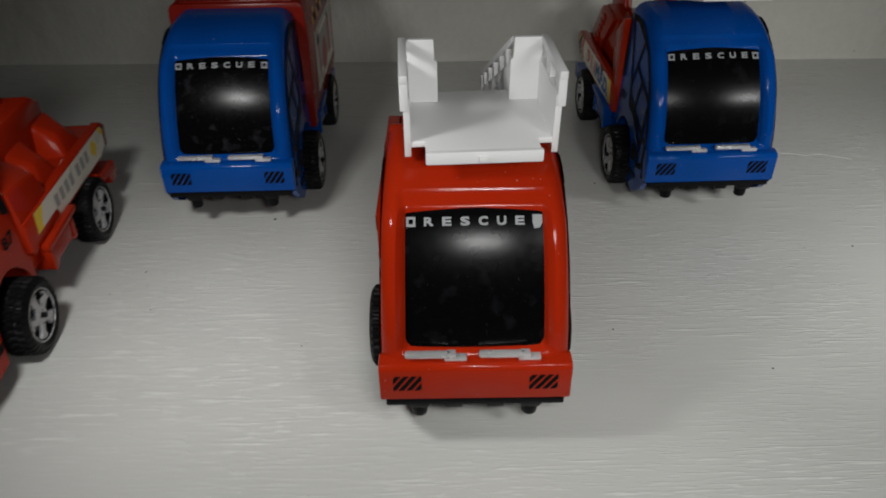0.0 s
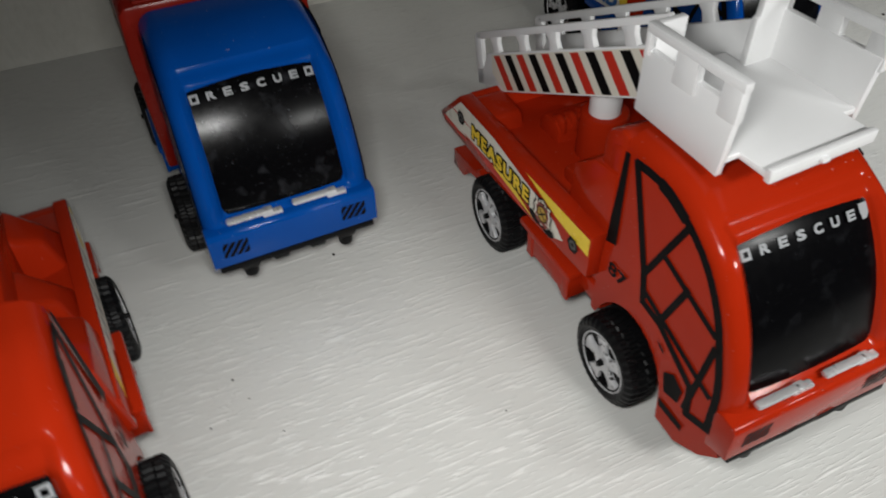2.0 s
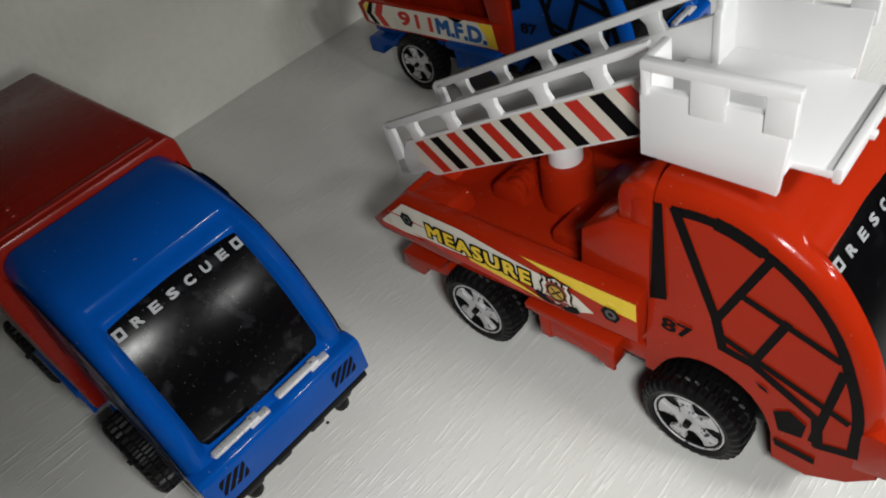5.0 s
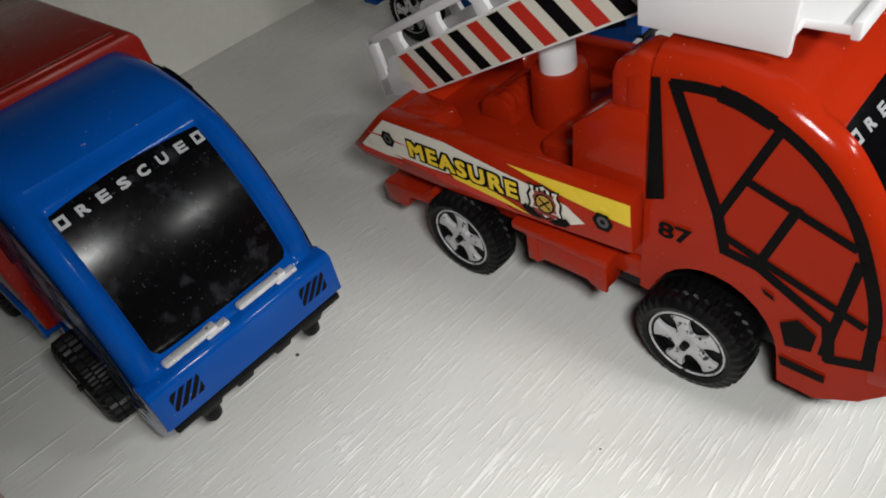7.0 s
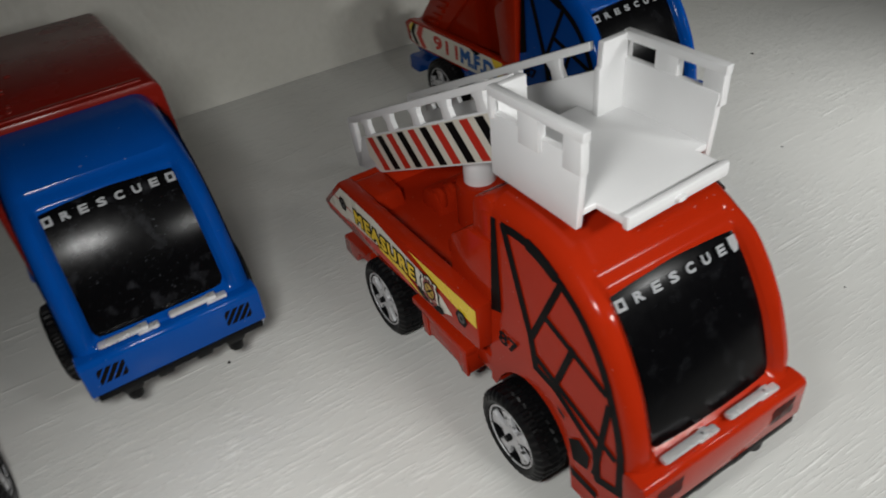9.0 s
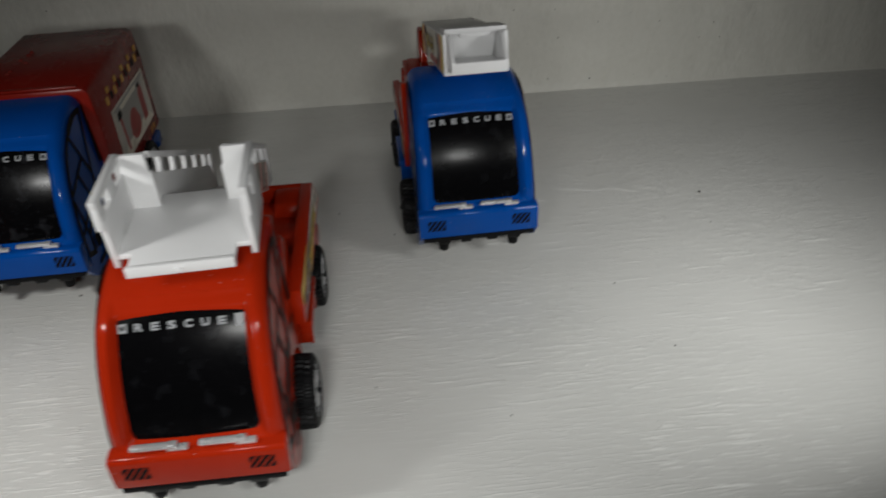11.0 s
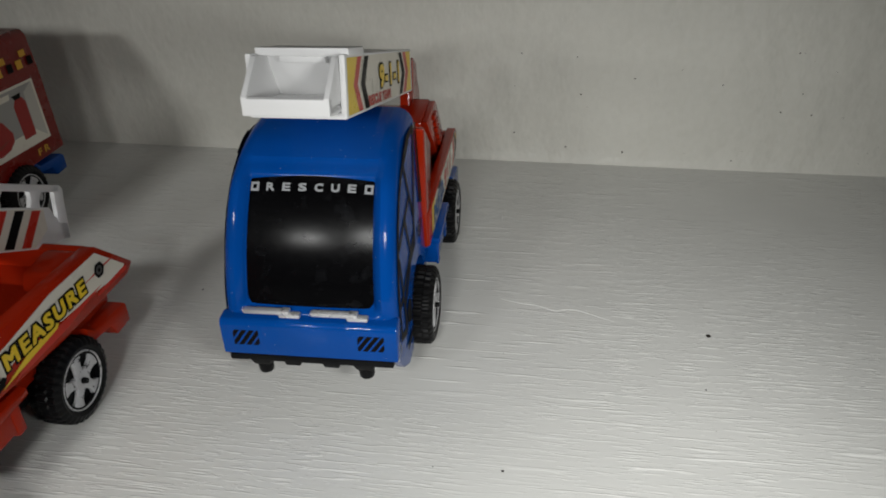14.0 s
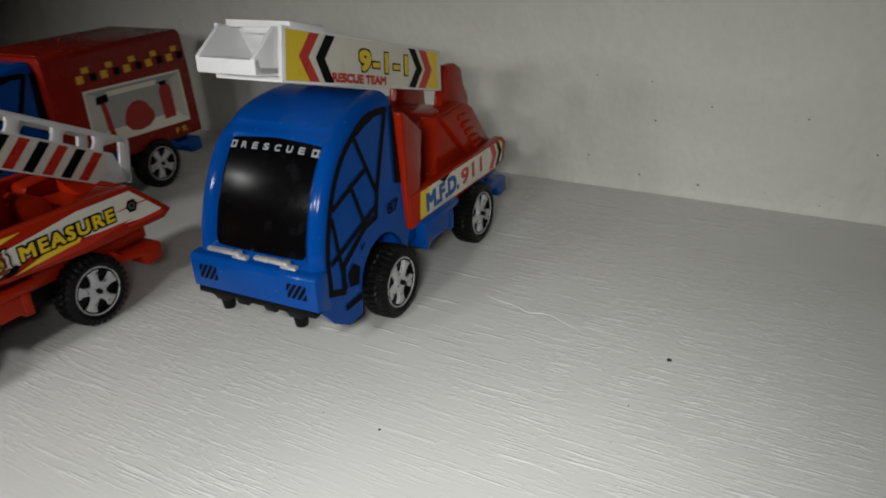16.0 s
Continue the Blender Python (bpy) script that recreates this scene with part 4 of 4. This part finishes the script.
    # scoop that stands out of the sleeve's mouth
    prism(bm, [(-62.4, 59.8), (-62.2, 62.6), (-61.0, 62.7), (-60.8, 61.2), (-40, 56.6), (-40, 54.6)], -6.9, 6.9, 0.2)
    for s in (-1, 1):
        prism(bm, [(-62.2, 60.0), (-62.2, 62.8), (-55.4, 67.4), (-44, 64.6), (-44, 56.4)], min(s * 6.0, s * 6.9), max(s * 6.0, s * 6.9), 0.15)
    part("scoop", bm, WHITE, boom)
    part("scoop_back", prism(bmesh.new(), [(-46.4, 57.6), (-46.8, 58.4), (-50.4, 66.0), (-49.6, 66.0)], -6.2, 5.8, 0.1), WHITE, boom)
    bm = bmesh.new()
    t = bmesh.new()
    bmesh.ops.create_cone(t, cap_ends=True, segments=20, radius1=1.6, radius2=1.6, depth=15.4)
    bmesh.ops.transform(t, matrix=Matrix.Translation((0, -0.5, 46.6)) @ Matrix.Rotation(math.pi / 2, 4, "Y"), verts=t.verts)
    append(bm, t)
    part("hinge_pin", bm, WHITE, boom)
    for s in (-1, 1):
        def board(u, v, s=s, base=LAYER[0]):
            # u: 0 at the mouth to 1 at the hinge; v: 0 low to 1 high
            y = (low[0][0] * (1 - v) + high[0][0] * v) * (1 - u) + (low[1][0] * (1 - v) + high[1][0] * v) * u
            z = (low[0][1] * (1 - v) + high[0][1] * v) * (1 - u) + (low[1][1] * (1 - v) + high[1][1] * v) * u
            return (s * (8.05 + over(base)), y, z)

        bm = bmesh.new()
        flat(bm, [(0.015, 0.04), (0.015, 0.96), (0.97, 0.96), (0.97, 0.04)], board)
        side = part("boom_sticker", bm, CREAM, sleeve, "cream sticker lettered 9-1-1 RESCUE TEAM")
        prints("yellow_print", [[(0.015, 0.05), (0.015, 0.95), (0.13, 0.95), (0.076, 0.5), (0.13, 0.05)], [(0.97, 0.05), (0.97, 0.95), (0.875, 0.95), (0.92, 0.5), (0.865, 0.05)]], board, YELLOW, side)
        bm = bmesh.new()
        flat(bm, [(0.13, 0.95), (0.18, 0.95), (0.124, 0.5), (0.18, 0.05), (0.13, 0.05), (0.076, 0.5)], board)
        flat(bm, [(0.815, 0.95), (0.873, 0.95), (0.918, 0.5), (0.863, 0.05), (0.805, 0.05), (0.862, 0.5)], board)
        e0, e1 = (0.247, 0.568) if s > 0 else (0.568, 0.247)
        f0, f1 = e0 * 62, e1 * 62
        bold(bm, "RESCUE TEAM", lambda u, v: board(u / 62, v / 9), f0, f1, 0.7, 2.2, 0.13)
        part("red_print", bm, RED_INK, side, "red chevrons and lettering RESCUE TEAM")
        bm = bmesh.new()
        flat(bm, [(0.212, 0.95), (0.262, 0.95), (0.206, 0.5), (0.255, 0.05), (0.205, 0.05), (0.158, 0.5)], board)
        flat(bm, [(0.735, 0.95), (0.785, 0.95), (0.84, 0.5), (0.78, 0.05), (0.73, 0.05), (0.79, 0.5)], board)
        stretched = lambda u, v: board(u / 62, v / 9)  # noqa: E731
        e0, e1 = (25.0, 44.6) if s > 0 else (44.6, 25.0)
        bold(bm, "9-1-1", stretched, e0, e1, 3.2, 6.7, 0.55, 1.1)
        part("black_print", bm, INK, side)
        bm = bmesh.new()
        bold(bm, "9-1-1", stretched, e0, e1, 3.2, 6.7, 0.26, 1.1)
        part("number_print", bm, YELLOW, side, "yellow lettering 9-1-1")
    return truck


def box_truck(at):
    truck = base_truck("toy_box_truck", BLUE, BLUE_FILM, at, "blue plastic toy truck with dark red box body", 11, glass=DUSTY_GLASS)
    bm = bmesh.new()
    # box body with sloping shoulders, as a push along y
    t = bmesh.new()
    ring = [(-17.8, 13.8), (-18.1, 40.0), (-17.6, 49.4), (-16.4, 50.9), (16.4, 50.9), (17.6, 49.4), (18.1, 40.0), (17.8, 13.8)]
    a = [t.verts.new((x, 35.4, z)) for x, z in ring]
    b = [t.verts.new((x * 0.995, 92.0 - (z - 13.8) * 0.05, z - 0.5 * (z > 30))) for x, z in ring]
    t.faces.new(a)
    t.faces.new(b[::-1])
    for i in range(len(ring)):
        j = (i + 1) % len(ring)
        t.faces.new((a[j], a[i], b[i], b[j]))
    bmesh.ops.recalc_face_normals(t, faces=t.faces)
    rounded(t, 0.7)
    append(bm, t)
    box = part("box_body", bm, RED_BOX, truck, "dark red plastic box body with ribbed roof")
    part("roof_ridge", block(bmesh.new(), -14.6, 14.6, 36.6, 38.2, 50.3, 51.3, 0.4), RED_BOX, box)
    for k in range(5):
        part("roof_rib", block(bmesh.new(), -4.0, 11.5, 42 + 8 * k, 45.5 + 8 * k, 49.6 - 0.08 * k, 50.75 - 0.08 * k, 0.25), RED_BOX, box)
    for x, y in ((-7.6, 70.2), (-7.7, 67.6), (-8.6, 63.3), (-6.3, 60.8), (-8.5, 54.1), (-8.6, 52.0), (-8.3, 44.2), (-8.5, 41.4)):
        part("roof_stud", tube(bmesh.new(), (x, y), 0.8, 0.5, 49.8, 51.1, 12, 0.2), RED_BOX, box)
    for s in (-1, 1):
        def place(y, z, s=s, base=LAYER[0]):
            w = 17.8 + 0.3 * (z - 13.8) / 26.2 if z < 40 else 18.1 - 0.5 * (z - 40) / 9.4
            return (s * (w * (1 - 0.005 * (y - 35.4) / 56) + 0.1 + over(base)), y, z)

        bm = bmesh.new()
        flat(bm, [(46.5, 20.4), (46.5, 38.4), (86.0, 37.2), (87.0, 19.0)], place)
        panel = part("side_panel", bm, CREAM, box, "cream framed side print showing fire tools")
        prints("panel_ground", [[(47.2, 21.2), (47.2, 37.7), (85.2, 36.5), (86.0, 19.9)]], place, GREY_INK, panel, "grey printed locker")
        prints("panel_wall", [[(47.2, 21.2), (47.2, 37.7), (52.2, 35.4), (52.2, 24.4)], [(86.0, 19.9), (85.2, 36.5), (81.0, 34.6), (81.4, 23.4)]], place, PALE_INK, panel)
        prints("panel_shelf", [[(47.2, 21.2), (52.2, 24.4), (81.4, 23.4), (86.0, 19.9)], [(54.6, 36.6), (54.8, 35.0), (74.6, 34.4), (75.0, 36.0)]], place, CREAM, panel)
        prints("printed_extinguisher", [[(76.0, 22.0), (75.4, 32.0), (76.6, 33.8), (79.6, 33.8), (80.8, 32.0), (81.2, 22.0)]], place, TOOL_INK, panel, "red printed extinguisher")
        prints("printed_helmet", [[(59.4, 24.6), (60.0, 27.4), (61.4, 29.6), (63.6, 31.0), (66.6, 31.2), (69.2, 29.8), (70.8, 27.4), (72.0, 25.8), (71.6, 23.4), (69.2, 21.8), (65.4, 21.2), (61.6, 22.0)]], place, TOOL_INK, panel, "red printed helmet")
        prints("helmet_brim", [[(60.4, 24.8), (62.6, 23.6), (66.0, 23.2), (70.6, 24.8), (66.0, 24.2), (62.8, 24.6)]], place, BROWN_INK, panel)
        prints("printed_axe", [[(53.2, 22.0), (51.6, 33.8), (53.6, 33.8), (55.2, 22.0)]], place, TOOL_INK, panel, "red printed axe handle")
        prints("printed_nozzle", [[(76.6, 33.6), (75.6, 35.0), (79.6, 35.0), (79.0, 33.6)]], place, INK, panel)
        prints("printed_axe_head", [[(50.2, 33.2), (50.6, 35.6), (55.0, 35.9), (55.0, 33.4)]], place, INK, panel)
        for k in range(5):
            c = 45.5 + 9.0 * k
            prints("yellow_check", [[(c, 40.8), (c, 43.2), (c + 2.6, 43.2), (c + 2.6, 40.8)], [(c + 2.6, 43.6), (c + 2.6, 45.4), (c + 5.2, 45.4), (c + 5.2, 43.6)]], place, AMBER_INK, box)
            prints("black_check", [[(c + 5.0, 40.8), (c + 5.0, 43.2), (c + 7.4, 43.2), (c + 7.4, 40.8)]], place, INK, box)
        word = bmesh.new()
        w0, w1 = (79.6, 84.8) if s > 0 else (84.8, 79.6)
        lettering(word, "F R", place, w0, w1, 15.6, 17.6, 0.02)
        part("word", word, AMBER_INK, box, "yellow lettering F R")
    return truck


ladder_truck((0.0, 0.0, 0.0))
box_truck((-60.0, 73.9, 0.96))
boom_truck("toy_boom_truck", BLUE, BLUE_FILM, (64.3, 75.7, 1.35), "blue plastic toy truck with red bed and white boom", 21)
boom_truck("toy_crane_truck", RED, RED_FILM, (-109.8, 3.5, 4.18), "red plastic toy truck with white lattice crane arm", 33, True)


# ---- specks ----
def specks(name, spots, label, on_wall, material):
    rng = random.Random(5)
    bm = bmesh.new()
    for a, b, r in spots:
        t = bmesh.new()
        bmesh.ops.create_icosphere(t, subdivisions=1, radius=r * (0.85 if on_wall else 1.0))
        for v in t.verts:
            v.co *= rng.uniform(0.7, 1.3)
            if on_wall:
                v.co.y *= 0.4
            else:
                v.co.z *= 0.5
        bmesh.ops.translate(t, vec=(a, wall_y(a, b) - 0.05, b) if on_wall else (a, b, r * 0.2), verts=t.verts)
        append(bm, t)
    tagged(part(name, bm, material), label, "specks", kind="stuff")


WALL_SPOTS = [(115.1, 23.2, 0.38), (131.3, 28.7, 0.38), (96.2, 35.8, 0.3), (157.2, 27.6, 0.3), (111.3, 5.4, 0.42), (123.0, 1.4, 0.3), (129.6, 4.4, 0.4), (163.6, 3.0, 0.3), (180.4, 25.5, 0.26), (175.2, 19.6, 0.34), (94.4, 9.8, 0.36)]
WALL_SPOTS += [(184.2, 19.0, 0.3), (113.3, 35.0, 0.28), (177.0, 37.8, 0.28), (-86.0, 47.0, 0.4)]
FLOOR_SPOTS = [(143.4, 109.0, 0.5), (101.4, 64.8, 0.3), (109.2, 37.6, 0.3), (140.2, 91.0, 0.22), (88.8, 64.3, 0.14), (22.6, 114.3, 0.3), (40.4, 99.3, 0.3), (32.8, 33.4, 0.26), (63.9, 20.2, 0.24)]
FLOOR_SPOTS += [(-36.8, 29.4, 0.18), (-86.2, 48.9, 0.2), (-78.3, 52.3, 0.17), (-74.4, 42.8, 0.17), (-80.2, 57.8, 0.24), (-51.9, 81.8, 0.34)]
rng = random.Random(9)
specks("wall_specks", WALL_SPOTS + [(rng.uniform(80, 220), rng.uniform(3, 80), rng.uniform(0.08, 0.18)) for _ in range(14)], "small grey-brown specks on the plaster wall", True, SPECK)
specks("floor_specks", FLOOR_SPOTS + [(rng.uniform(-110, 200), rng.uniform(-20, 180), rng.uniform(0.05, 0.12)) for _ in range(30)], "small dark crumbs on the white board", False, CRUMB)


# ---- a hair under the paint ----
bm = bmesh.new()
line = smooth_line([(96.0, 118.7), (101.5, 117.2), (106.1, 116.5), (109.5, 114.9), (112.1, 115.7), (115.1, 115.7), (119.6, 113.7), (123.5, 112.1)], 4)
last = None
for k, (x, y) in enumerate(line):
    a, b = line[max(k - 1, 0)], line[min(k + 1, len(line) - 1)]
    n = math.hypot(b[0] - a[0], b[1] - a[1])
    ux, uy = -(b[1] - a[1]) / n, (b[0] - a[0]) / n
    w = 0.085 * min(1, k / 3, (len(line) - 1 - k) / 3) + 0.02
    ring = [bm.verts.new((x + ux * w * math.cos(t), y + uy * w * math.cos(t), 0.02 + w * 0.8 * math.sin(t))) for t in (0, 0.8, 1.57, 2.34, 3.14)]
    if last:
        for i in range(4):
            bm.faces.new((last[i], last[i + 1], ring[i + 1], ring[i]))
    last = ring
tagged(part("paint_hair", bm, FLOOR), "thin curved hair caught in the white floor paint", "hair", kind="stuff")
